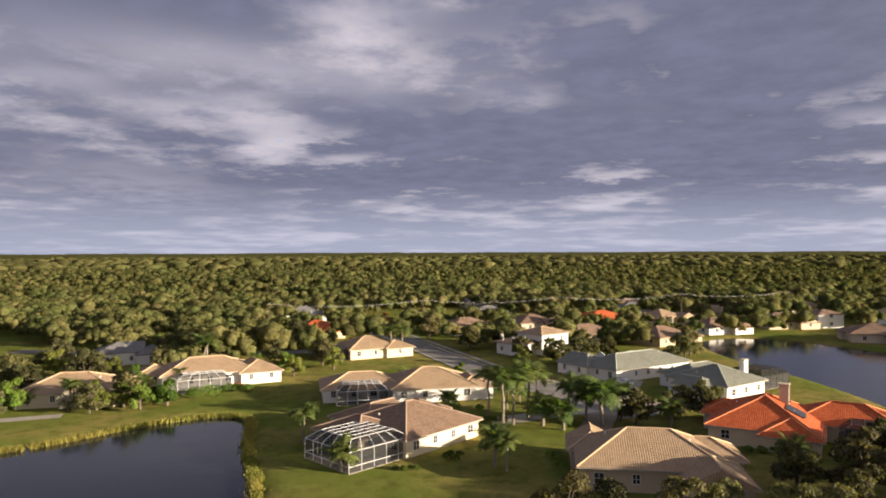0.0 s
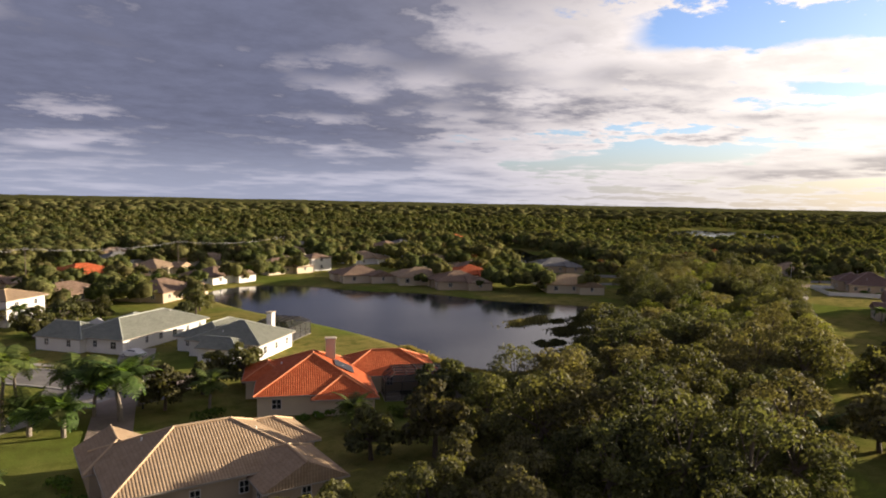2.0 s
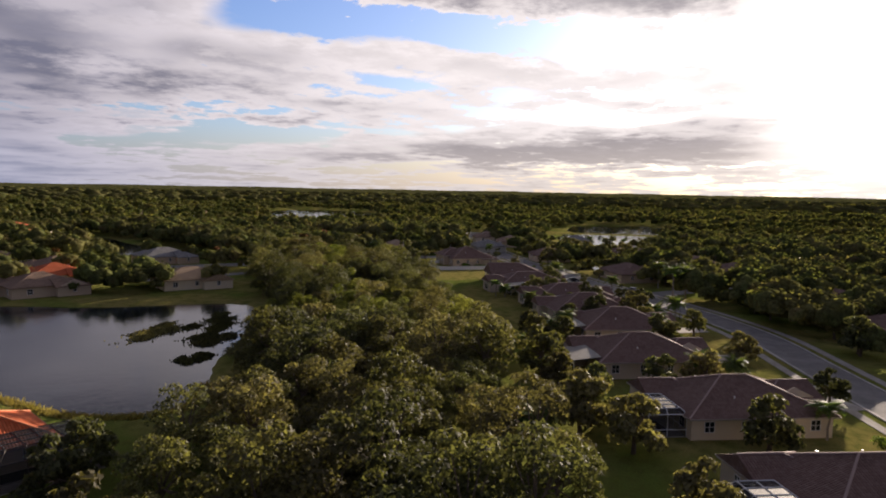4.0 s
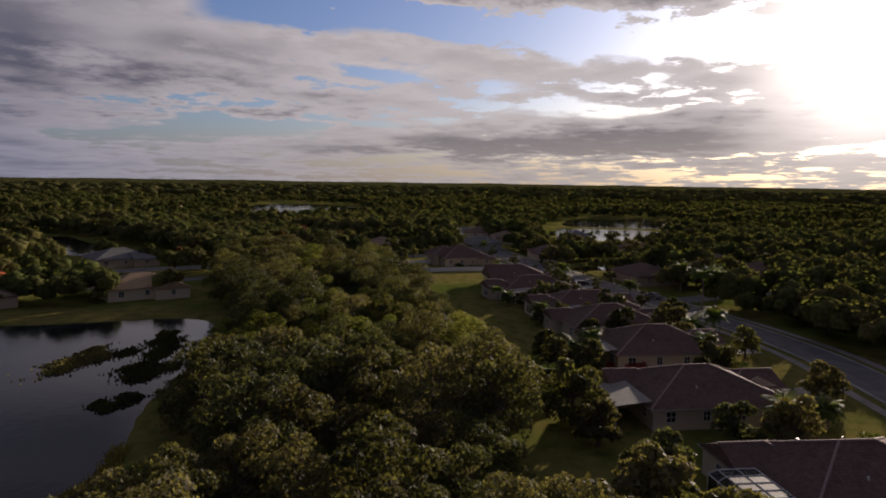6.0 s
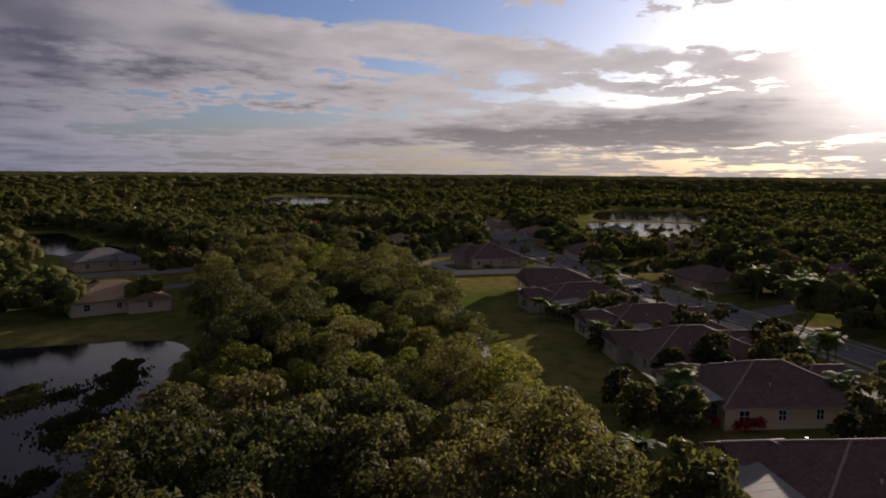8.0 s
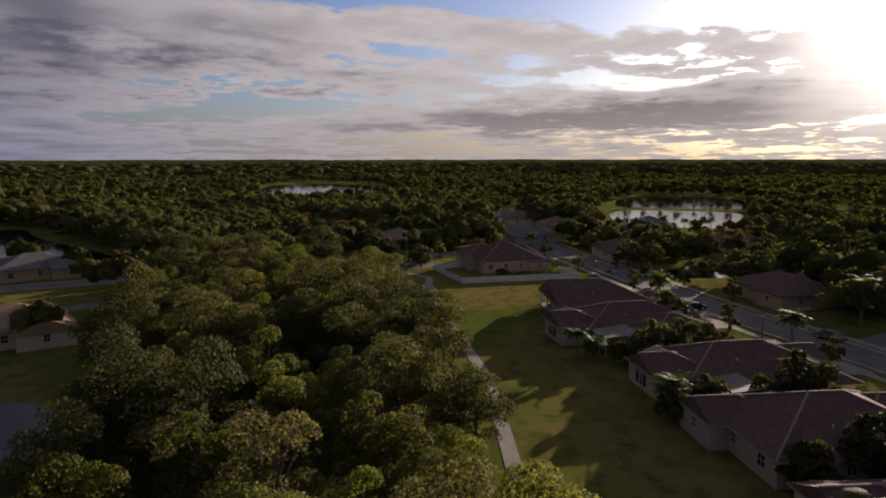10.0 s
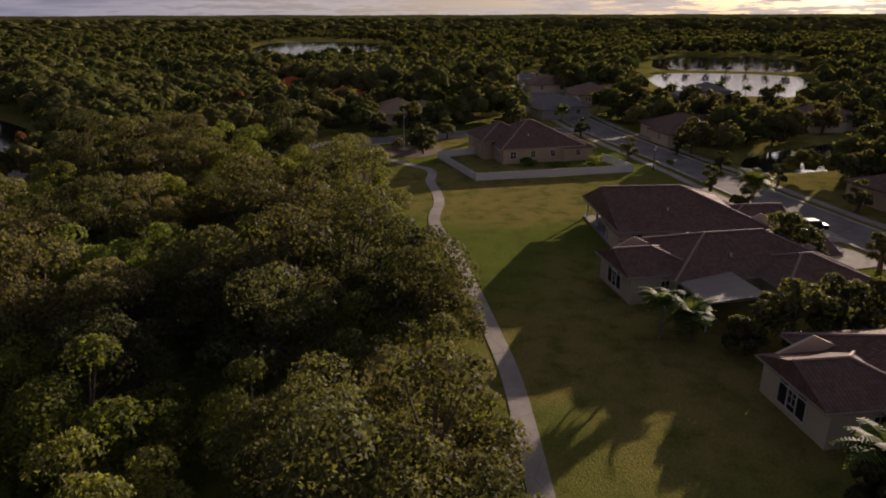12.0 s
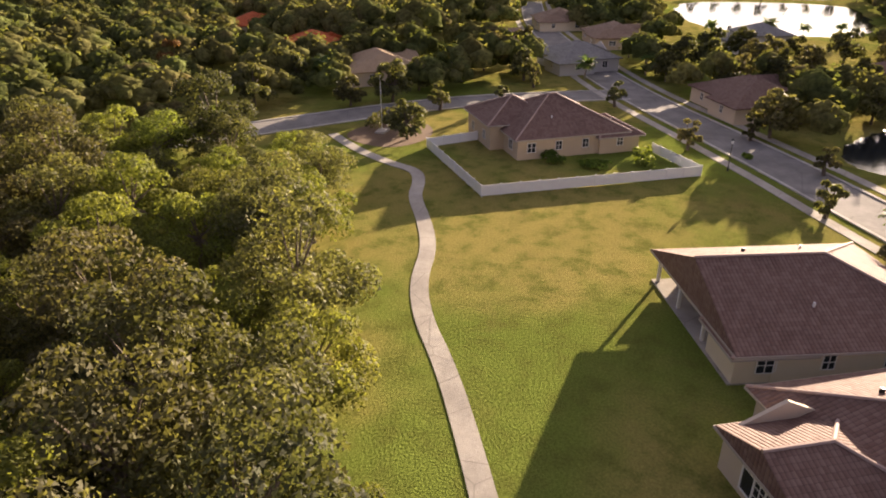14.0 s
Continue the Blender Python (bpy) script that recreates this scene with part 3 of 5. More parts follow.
def pool_cage(x, y, rot, wide, deep, high=2.9, inset=1.6, rise=1.1, mat=None, label="", nx_=5, ny_=4, solid=False):
    """A screen enclosure over a pool: posts, rails, a raised roof of bars and dark mesh panels."""
    mat = mat or ALU
    ob = thing("pool_enclosure", x, y, rot, 0, label, "pool cage", "pool enclosures")
    a, b, r = wide / 2, deep / 2, 0.06
    lo = [(-a, -b), (a, -b), (a, b), (-a, b)]
    hi = [(-a + inset, -b + inset), (a - inset, -b + inset), (a - inset, b - inset), (-a + inset, b - inset)]
    top = high + rise
    for k in range(4):
        (x0, y0), (x1, y1), (u0, v0), (u1, v1) = lo[k], lo[(k + 1) % 4], hi[k], hi[(k + 1) % 4]
        n = nx_ if k % 2 == 0 else ny_
        for i in range(n):
            s = i / n
            p, q = (x0 + (x1 - x0) * s, y0 + (y1 - y0) * s), (u0 + (u1 - u0) * s, v0 + (v1 - v0) * s)
            part("post", tube((*p, 0), (*p, high), r, r, 4), mat, ob)
            part("rafter", tube((*p, high), (*q, top), r, r, 4), mat, ob)
        for zz in (0.9, high):
            part("rail", tube((x0, y0, zz), (x1, y1, zz), r, r, 4), mat, ob)
        part("top_rail", tube((u0, v0, top), (u1, v1, top), r, r, 4), mat, ob)
        mesh_ob("screen_panel", [(x0, y0, 0.02), (x1, y1, 0.02), (x1, y1, high), (x0, y0, high)], [(0, 1, 2, 3)], SCREEN, ob)
        mesh_ob("screen_panel", [(x0, y0, high), (x1, y1, high), (u1, v1, top), (u0, v0, top)], [(0, 1, 2, 3)], SCREEN, ob)
    for i in range(1, nx_):
        s = -a + inset + (2 * a - 2 * inset) * i / nx_
        part("roof_bar", tube((s, -b + inset, top), (s, b - inset, top), r, r, 4), mat, ob)
    for i in range(1, ny_):
        s = -b + inset + (2 * b - 2 * inset) * i / ny_
        part("roof_bar", tube((-a + inset, s, top), (a - inset, s, top), r, r, 4), mat, ob)
    mesh_ob("screen_panel", [(u, v, top) for u, v in hi], [(0, 1, 2, 3)], SCREEN, ob)
    part("deck", box(-a - 0.1, a + 0.1, -b - 0.1, b + 0.1, -0.1, 0.06), CONCRETE, ob)
    part("pool", box(-a * 0.55, a * 0.55, -b * 0.4, b * 0.4, 0.0, 0.075), WATER, ob)
    return ob


def patio_cover(x, y, rot, wide, deep, high=3.0, slope=0.5, label=""):
    """A flat panel roof on posts, leaning against a house."""
    ob = thing("patio_cover", x, y, rot, 0, label, "patio cover", "patio covers")
    n = max(3, int(wide / 1.1))
    for k in range(n):
        x0, x1 = -wide / 2 + wide * k / n + 0.012, -wide / 2 + wide * (k + 1) / n - 0.012
        bm = bmesh.new()
        vs = add_box(bm, x0, x1, -deep / 2, deep / 2, 0, 0.08)
        for v in vs:
            v.co.z += high + slope * (0.5 - v.co.y / deep)
        part("roof_panel", bm, PANROOF, ob)
    part("beam", box(-wide / 2, wide / 2, deep / 2 - 0.25, deep / 2 - 0.12, high - 0.2, high - 0.01), ALU, ob)
    for k in range(4):
        px = -wide / 2 + 0.1 + (wide - 0.2) * k / 3
        part("post", box(px - 0.06, px + 0.06, deep / 2 - 0.24, deep / 2 - 0.13, 0, high - 0.2), ALU, ob)
        if k < 3:
            mesh_ob("screen_panel", [(px, deep / 2 - 0.185, 0.02), (px + (wide - 0.2) / 3, deep / 2 - 0.185, 0.02), (px + (wide - 0.2) / 3, deep / 2 - 0.185, high - 0.2), (px, deep / 2 - 0.185, high - 0.2)], [(0, 1, 2, 3)], SCREEN, ob)
    return ob

# ---- the front neighbourhood ----
house(-5.5, 108.5, 48, [(0, 0, 16.5, 15, 0, 0, 0), (-8, 3, 9, 10, -0.1, 0, 0), (-1, 8, 10, 9, -0.2, 0, 1), (8, 6, 7, 8, -0.3, 0, 0)], "cream", "brown",
      "single-storey cream stucco house with weathered brown tile hip roof", garage=(12.1, 6, 90, 4.8))
pool_cage(-12.6, 98.5, 45, 11, 10.5, 2.9, 1.7, 1.2, ALU, "white-framed screened pool enclosure behind the brown-roofed house", 5, 5)
house(-3, 141.5, 12, [(0, 0, 17, 14, 0, 0, 0), (-14, 2, 16, 11, -0.2, 0, 0), (8.5, -2, 7, 9, -0.4, 0, 1)], "white", "tan",
      "long white stucco house with tan tile hip roof", garage=(8.5, -6.6, 0, 4.6))
pool_cage(-16.5, 135.5, 12, 10, 7, 2.7, 1.4, 1.1, ALU, "white-framed screened pool enclosure beside a white house", 5, 3)
house(-55, 156.5, 27, [(0, 0, 20, 13, 0.2, 0, 0), (11, -3, 9, 10, -0.2, 0, 1), (-11, 3, 8, 9, -0.3, 0, 0)], "white", "tan",
      "white stucco house with pale tan hip roof facing the pond")
pool_cage(-52.5, 147.5, 27, 11, 6, 2.7, 1.4, 1.0, ALU, "white-framed screened lanai on the pond side of a house", 5, 3)
house(-22, 195.5, 28, [(0, 0, 15, 13, 0, 0, 0), (7, -3, 8, 9, -0.2, 0, 0)], "cream", "tan", "cream stucco house with tan tile roof at the street corner")
pool_cage(-31, 189, 28, 8, 7, 2.7, 1.3, 0.9, BRONZE, "dark-framed screened enclosure beside a cream house", 4, 3)
house(-75, 137.5, 14, [(0, 0, 18, 13, 0, 0, 0), (6, -5, 8, 7, -0.3, 0, 1)], "beige", "tan", "beige house with tan roof half hidden behind garden trees")
house(-88, 184, 22, [(0, 0, 12, 10, 0.6, 0, 1), (8, -3, 7, 8, 0, 0, 1)], "white", "grey", "white house with grey gabled roof among oaks", near=False)
house(-70, 219, 10, [(0, 0, 16, 12, 0.3, 0, 0), (6, -4, 7, 8, 0, 0, 0)], "beige", "tan", "beige house with tan hip roof at the edge of the woods", near=False)
house(29.5, 201, 38, [(0, 0, 11, 10, 0, 0, 0), (-8, 2, 9, 9, -2.4, 0, 0)], "white", "tan", "two-storey white stucco house with flat-pitched tan roof", eave=5.9, pitch=0.3)
house(46.5, 164.5, 32, [(0, 0, 25, 12, 0, 0, 0), (-9, 7, 10, 10, -0.2, 0, 1), (5, 6, 9, 8, -0.3, 0, 0)], "white", "green", "long white stucco house with grey-green tile roof", garage=(-9, -6.1, 0, 4.8))
house(57.5, 143, 34, [(0, 0, 13, 14, 0.2, 0, 0), (4, 7, 15, 9, 0.1, 0, 0), (-7, -1, 6, 8, -0.2, 0, 1)], "white", "green",
      "white stucco house with grey-green hip roof and white chimney", chimney=(5.5, -3.0, 6.6))
pool_cage(70, 151, 34, 10, 9, 2.8, 1.6, 1.0, BRONZE, "dark-framed screened pool enclosure beside the pond", 4, 4)
RED = house(52, 109.2, -30, [(0, 0, 15, 17, 0.1, 0, 0), (11.5, 6, 15, 10.5, -0.1, 0, 0), (-6.5, 4, 6, 8, 0, 0, 0), (4, -5, 8, 9, -0.4, 0, 0)], "cream", "red",
            "cream stucco house with bright terracotta tile hip roof", chimney=(2.6, 1.4, 8.2), pitch=0.47)
for k in range(3):
    sp = part("solar_panel", box(-1.5, 1.5, -0.62, 0.62, 0.0, 0.06, 0.01), SOLAR, RED, "dark solar panel on the tiles")
    sp.matrix_local = pose(4.4, -2.6 + 1.3 * k, 4.72, 0, 25.2, 0)
pool_cage(66, 101, -30, 12, 8, 2.8, 1.6, 0.9, BRONZE, "dark screened enclosure behind the terracotta-roofed house", 5, 3)
house(27, 89.5, -9, [(0, 0, 18, 12.5, 0.3, 0, 0), (6.8, -6, 7.5, 9, -0.2, 1, 0), (7.5, 3.5, 9, 7, -0.1, 0, 0), (-7, 6, 6, 8, -0.2, 0, 1)], "tan", "tan",
      "tan stucco house with tan tile roof beside the woods", pitch=0.5)

# ---- the row of houses along the grass corridor ----
ROW = [(79, 20, 19, "solid"), (104, 28, 19, "cage"), (128, 38.5, 19, "cover"), (153, 41.5, 19, "cover"), (171, 48.5, 20, "none"), (188.5, 53.5, 23, "side"), (209.5, 66.5, 26, "side")]
for k, (x, y, rot, back) in enumerate(ROW):
    if back == "side":
        wings = [(2, -1, 11.5, 18, 0, 0, 0), (-3.5, -5.5, 8, 9, -0.1, 0, 0), (1.2, 8.5, 7.4, 7, 0.15, 0, 1), (4, -9, 7, 7, -0.3, 1, 0)]
    else:
        wings = [(0, 0, 14.5, 18, 0, 0, 0), (4, 7, 6.5, 8, 0.1 - 0.02 * k, 0, 1), (4, -9, 7, 7, -0.3, 1, 0)]
    ob = house(x, y, rot, wings, "cream" if k % 2 else "beige", "maroon", "single-storey stucco house with dark maroon tile roof in a row", garage=(4, -12.56, 0, 4.8), group="houses of the maroon-roofed row")
    m = pose(x, y, 0, 0, 0, rot)
    if back == "side":
        c = m @ Vector((-6.2, 5.2, 0))
        patio_cover(c.x, c.y, rot, 6.2, 5.8, 2.7, 0.35, "pale panel-roofed screened patio beside a rear gable")
        w_ = part("gable_window", lattice([-1.6, -1.5, -0.55, -0.45, 0.45, 0.55, 1.5, 1.6], [-0.1, 0.0, 1.5, 1.6, 2.6, 2.7], -0.1, 0.02), TRIM, ob, "large white-framed window in the gable")
        w_.matrix_local = pose(1.2, 12.02, 0.6, 0, 0, 180)
        p_ = part("pane", box(-1.5, 1.5, -0.04, 0.0, 0.0, 2.6), GLASS, w_)
    elif back == "cover":
        c = m @ Vector((-2.5, 11.2, 0))
        patio_cover(c.x, c.y, rot, 8.5, 4.6, 2.9, 0.5, "pale panel-roofed screened patio at the back of a house")
    elif back != "none":
        c = m @ Vector((-2.5, 11.4, 0))
        pool_cage(c.x, c.y, rot, 7.0, 4.8, 2.8, 0.6, 0.6, ALU, "small white-framed screened patio at the back of a house", 4, 2)
END = house(227.3, 72, 19, [(0, 0, 15.5, 18, 0, 0, 1), (-2.5, -8.5, 8, 8, -0.3, 1, 0), (-5.6, 6.4, 4.2, 5.0, -0.25, 0, 0)], "cream", "maroon",
            "cream stucco end house with maroon tile roof and rear porch", group="houses of the maroon-roofed row", porch=2.8)
for px in (-2.2, 2.6, 7.3):
    part("porch_post", box(px - 0.13, px + 0.13, 8.5, 8.76, 0, 2.6 + 0.38 * (7.75 - abs(px)), 0.02), TRIM, END)
part("porch_floor", box(-7.7, 7.7, 6.0, 9.1, 0.0, 0.12), CONCRETE, END)
house(272.8, 97.5, 31, [(0, 0, 15, 16, 0.2, 0, 0), (3, 5, 10, 10, 0.9, 0, 0), (-4, -7, 8, 6, -0.3, 0, 0)], "tan", "maroon", "brown-roofed stucco house inside a white vinyl fence", pitch=0.5)


def fence(line, label):
    ob = thing("fence", *line[0], 0, 0, label, "fence")
    for (x0, y0), (x1, y1) in zip(line, line[1:]):
        n = max(1, round(math.hypot(x1 - x0, y1 - y0) / 2.4))
        turn = math.degrees(math.atan2(y1 - y0, x1 - x0))
        for k in range(n):
            px, py = x0 + (x1 - x0) * k / n - line[0][0], y0 + (y1 - y0) * k / n - line[0][1]
            length = math.hypot(x1 - x0, y1 - y0) / n
            share("post", FENCE_POST, pose(px, py, 0, 0, 0, turn), ob)
            m = pose(px, py, 0, 0, 0, turn) @ Matrix.Diagonal((length / 2.4, 1, 1, 1))
            share("panel", FENCE_PANEL, m, ob)
    return ob


b1 = bmesh.new()
add_box(b1, -0.065, 0.065, -0.065, 0.065, 0, 1.42)
add_box(b1, -0.08, 0.08, -0.08, 0.08, 1.42, 1.47)
tmp = part("post", b1, VINYL)
FENCE_POST = tmp.data
bpy.data.objects.remove(tmp)
b1 = bmesh.new()
section = [(0.03, 0.05), (0.03, 0.14), (0.012, 0.16), (0.012, 1.25), (0.03, 1.27), (0.03, 1.36), (-0.03, 1.36), (-0.03, 1.27), (-0.012, 1.25), (-0.012, 0.16), (-0.03, 0.14), (-0.03, 0.05)]
ends = [[b1.verts.new((u, v, w_)) for v, w_ in section] for u in (0.066, 2.334)]
for k in range(len(section)):
    b1.faces.new((ends[0][k], ends[0][(k + 1) % len(section)], ends[1][(k + 1) % len(section)], ends[1][k]))
b1.faces.new(ends[0]), b1.faces.new(ends[1][::-1])
tmp = part("panel", b1, VINYL)
FENCE_PANEL = tmp.data
bpy.data.objects.remove(tmp)
fence([(272, 106), (265, 114), (248, 102.3), (262, 77), (271, 83)], "low white vinyl privacy fence round a lawn")

# ---- houses farther off ----
FAR_NORTH = [(-62, 299, 20, 'white', 'grey'), (-45, 240, 15, 'cream', 'red'), (8, 249, 30, 'white', 'brown'), (34, 261, 20, 'beige', 'brown'),
    (64, 275, 25, 'white', 'red'), (90, 323, 10, 'white', 'grey'), (90, 281, 35, 'cream', 'tan'), (70, 219, 35, 'tan', 'brown'),
    (98, 246, 20, 'white', 'brown'), (173, 326, 0, 'cream', 'tan'), (141, 222, -20, 'beige', 'brown'), (155, 205, -30, 'cream', 'tan'),
    (158, 189, -30, 'tan', 'brown'), (194, 217, -20, 'beige', 'brown'), (292, 327, 10, 'cream', 'red'), (182, 277, 0, 'white', 'tan'),
    (156, 329, 20, 'cream', 'brown')]
FAR_MIDDLE = [(47, 226, 30, 'tan', 'brown'), (183, 161, -40, 'cream', 'tan'), (232, 205, -35, 'tan', 'grey'), (177, 202, -35, 'tan', 'red'),
    (202, -14, 25, 'beige', 'maroon'), (165, -14, 20, 'cream', 'maroon'), (222, -32, 20, 'tan', 'brown'), (138, -14, 15, 'beige', 'brown'),
    (112, -18, 12, 'cream', 'maroon'), (247, 36, 28, 'tan', 'maroon'), (300, 67, 25, 'beige', 'maroon'), (327, 33, 20, 'cream', 'maroon'),
    (311, 138, 35, 'beige', 'tan'), (332, 99, 30, 'grey', 'grey'), (364, 198, 20, 'cream', 'red'), (334, 164, 30, 'beige', 'red'),
    (350, 122, 25, 'grey', 'brown')]
FAR_EAST = [(366, 92, 20, 'tan', 'brown'), (284, 10, 30, 'tan', 'brown'), (262, 0, 25, 'beige', 'maroon'), (395, 110, 20, 'cream', 'brown'),
    (462, 238, 0, 'beige', 'brown'), (573, 410, 10, 'white', 'tan'), (545, 455, 10, 'white', 'brown'), (215, 300, 15, 'white', 'tan'),
    (240, 335, 25, 'cream', 'brown'), (120, 300, 25, 'white', 'tan'), (20, 300, 10, 'cream', 'grey'), (130, 262, 10, 'cream', 'brown'),
    (200, 250, 0, 'white', 'brown'), (500, 420, 10, 'white', 'tan'), (610, 440, 15, 'cream', 'red'), (260, 345, 5, 'white', 'grey')]
FAR_HILL = [(95, 345, 10, 'white', 'tan'), (150, 362, 25, 'cream', 'brown'), (196, 352, 15, 'white', 'grey'), (122, 392, 0, 'white', 'brown'), (172, 404, 30, 'cream', 'tan'),
    (230, 396, 20, 'white', 'brown'), (262, 424, 10, 'cream', 'tan'), (304, 402, 25, 'white', 'tan'), (334, 376, 15, 'cream', 'red'), (206, 442, 5, 'white', 'grey'),
    (62, 402, 20, 'cream', 'brown'), (18, 366, 10, 'white', 'grey'), (284, 472, 30, 'white', 'brown'), (344, 452, 20, 'cream', 'tan'), (-40, 410, 15, 'white', 'tan'), (-120, 330, 20, 'cream', 'grey')]
FAR_HOUSES = FAR_NORTH + FAR_MIDDLE + FAR_EAST + FAR_HILL
for k, (x, y, rot, wall, roof) in enumerate(FAR_HOUSES):
    s = rng.uniform(-1, 1, 4)
    house(x, y, rot, [(0, 0, 16 + 2 * s[0], 13 + s[1], 0.1, 0, 0), (6 + s[2], -5, 8, 8 + s[3], -0.2, 1, 0), (-5, 4, 8, 8, 0.2 * s[0], 0, 0)], wall, roof,
          "%s stucco house with %s roof among trees" % (wall, {"red": "terracotta", "maroon": "maroon"}.get(roof, roof)), near=False, group="distant houses")
house(148, 263, 5, [(0, 0, 10, 9, 0, 0, 0), (-9, 1, 9, 9, -2.4, 0, 0)], "white", "brown", "two-storey white house beside the pond", eave=5.4, pitch=0.3, near=False)
house(358, 58, 20, [(0, 0, 11, 10, 0, 0, 0), (8, 2, 8, 8, -2.4, 0, 0)], "grey", "grey", "two-storey grey house before the lake", eave=5.4, pitch=0.4, near=False)

# driveways
for x0, y0, x1, y1, half, mat in ((33, 131, 43, 156, 3.0, CONCRETE), (32, 131, 45, 128, 3.2, PAVERS), (28, 128, 8, 118, 2.6, CONCRETE), (30, 126, 22, 104, 2.6, PAVERS), (14, 160, 6, 137, 2.6, CONCRETE),
                                  (-40, 203, -34, 196, 2.5, CONCRETE), (32, 170, 40, 158, 2.6, CONCRETE)):
    ribbon("driveway", [(x0, y0), ((x0 + x1) / 2, (y0 + y1) / 2), (x1, y1)], half, 0.075 + 0.004 * (x0 % 3), mat, "pale paved driveway up to a garage", "driveway")
for k, (x, y, rot, back) in enumerate(ROW + [(227.3, 72, 19, "none")]):
    m = pose(x, y, 0, 0, 0, rot)
    a, b = m @ Vector((4 if k < 7 else -3, -12.4, 0)), m @ Vector((5 if k < 7 else -3, -21.0, 0))
    ribbon("driveway", [tuple(a.xy), tuple(((a + b) / 2).xy), tuple(b.xy)], 2.6, 0.081, CONCRETE, "pale concrete driveway to a garage", "driveway")

# ---- trees and palms ----


def leaf_cloud(centres, radii, count, size, seed, squash=0.78, shell=0.42, messy=0.75):
    """Many small leaf sprays on the outer part of round limbs' ends; returns verts and faces."""
    g = np.random.default_rng(seed)
    which = g.choice(len(centres), count, p=np.array(radii) ** 2 / np.sum(np.array(radii) ** 2))
    d = g.normal(size=(count, 3))
    d /= np.linalg.norm(d, axis=1)[:, None]
    d[:, 2] = np.where(d[:, 2] < -0.35, -d[:, 2], d[:, 2])
    r = np.array(radii)[which] * (shell + (1.05 - shell) * g.random(count) ** 0.5)
    p = np.array(centres)[which] + d * r[:, None] * (1, 1, squash)
    nrm = d + g.normal(size=(count, 3)) * messy
    nrm /= np.linalg.norm(nrm, axis=1)[:, None]
    u = np.cross(nrm, g.normal(size=(count, 3)))
    u /= np.linalg.norm(u, axis=1)[:, None]
    v = np.cross(nrm, u)
    s = size * g.uniform(0.6, 1.4, count)[:, None]
    corners = np.stack([p + u * s * 1.2, p + v * s * 0.7 - u * s * 0.6, p - v * s * 0.7 - u * s * 0.6], 1).reshape(-1, 3)
    return corners, np.arange(3 * count).reshape(-1, 3)


def quick_mesh(name, verts, faces, mat):
    me = bpy.data.meshes.new(name)
    verts, faces = np.asarray(verts, np.float32), np.asarray(faces, np.int32)
    me.vertices.add(len(verts))
    me.vertices.foreach_set("co", verts.ravel())
    k = faces.shape[1]
    me.loops.add(faces.size)
    me.loops.foreach_set("vertex_index", faces.ravel())
    me.polygons.add(len(faces))
    me.polygons.foreach_set("loop_start", np.arange(0, faces.size, k, dtype=np.int32))
    me.materials.append(mat)
    me.update(calc_edges=True)
    me.validate()
    return me


def oak(seed, leaves, size, high=10.5, spread=4.6, mat=None, name="oak_tree", lobes=15):
    """A broad tree, built at the origin: tapered trunk, limbs, a crown of many leaf sprays with gaps."""
    g = np.random.default_rng(seed)
    ob = thing(name, 0, 0)
    trunk_top = high * 0.42
    cs, rs = [], []
    bm = bmesh.new()
    lean = g.uniform(-0.4, 0.4, 2)
    add_tube(bm, (0, 0, -0.3), (lean[0], lean[1], trunk_top), 0.30, 0.20, 7)
    for k in range(lobes):
        a = 2 * math.pi * (k * 0.382 + g.uniform(-0.06, 0.06))
        q = math.sqrt((k + 0.5) / lobes)
        r = spread * 0.80 * q
        z = high * (0.84 - 0.46 * q ** 2 + g.uniform(-0.10, 0.07)) * (1.0 if k % 3 else 0.58)
        c = (r * math.cos(a), r * math.sin(a), z)
        cs.append(c)
        rs.append(spread * g.uniform(0.22, 0.37))
        add_tube(bm, (lean[0], lean[1], trunk_top * g.uniform(0.7, 1.0)), (c[0] * 0.85, c[1] * 0.85, c[2] - 0.3), 0.12, 0.04, 5)
    for k in range(lobes // 3):
        a = 2 * math.pi * (k + g.uniform(0, 0.6)) / (lobes // 3)
        cs.append((spread * 0.62 * math.cos(a), spread * 0.62 * math.sin(a), high * g.uniform(0.22, 0.36)))
        rs.append(spread * g.uniform(0.26, 0.36))
    part("trunk", bm, BARK, ob)
    v, f = leaf_cloud(cs, rs, leaves, size, seed, 0.85, 0.6, 0.55)
    crown = new("crown", quick_mesh("crown", v, f, mat or OAK))
    crown.parent = ob
    return ob


def frond(length, wide, droop, seed):
    """One feather leaf of a palm: a bent rib with paired leaflets."""
    g = np.random.default_rng(seed)
    verts, faces = [], []
    n = 14
    pts = []
    for k in range(n + 1):
        s = k / n
        pts.append(np.array([length * s * (1 - 0.25 * droop * s), 0, length * (0.55 * s - (0.45 + 0.6 * droop) * s * s)]))
    for k in range(n):
        a, b = pts[k], pts[k + 1]
        verts += [a + (0, 0.03, 0), a - (0, 0.03, 0), b - (0, 0.02, 0), b + (0, 0.02, 0)]
        faces.append(range(len(verts) - 4, len(verts)))
        if k == 0:
            continue
        s = k / n
        w_ = wide * math.sin(math.pi * min(1, s * 0.9 + 0.12)) * g.uniform(0.85, 1.1)
        for side in (-1, 1):
            tip = a + np.array([0.35 * length / n * 2, side * w_, -0.35 * w_])
            verts += [a, a + (b - a) * 0.9, tip + (b - a) * 0.5, tip]
            faces.append(range(len(verts) - 4, len(verts)))
    return quick_mesh("frond", verts, [list(f) for f in faces], PALM)


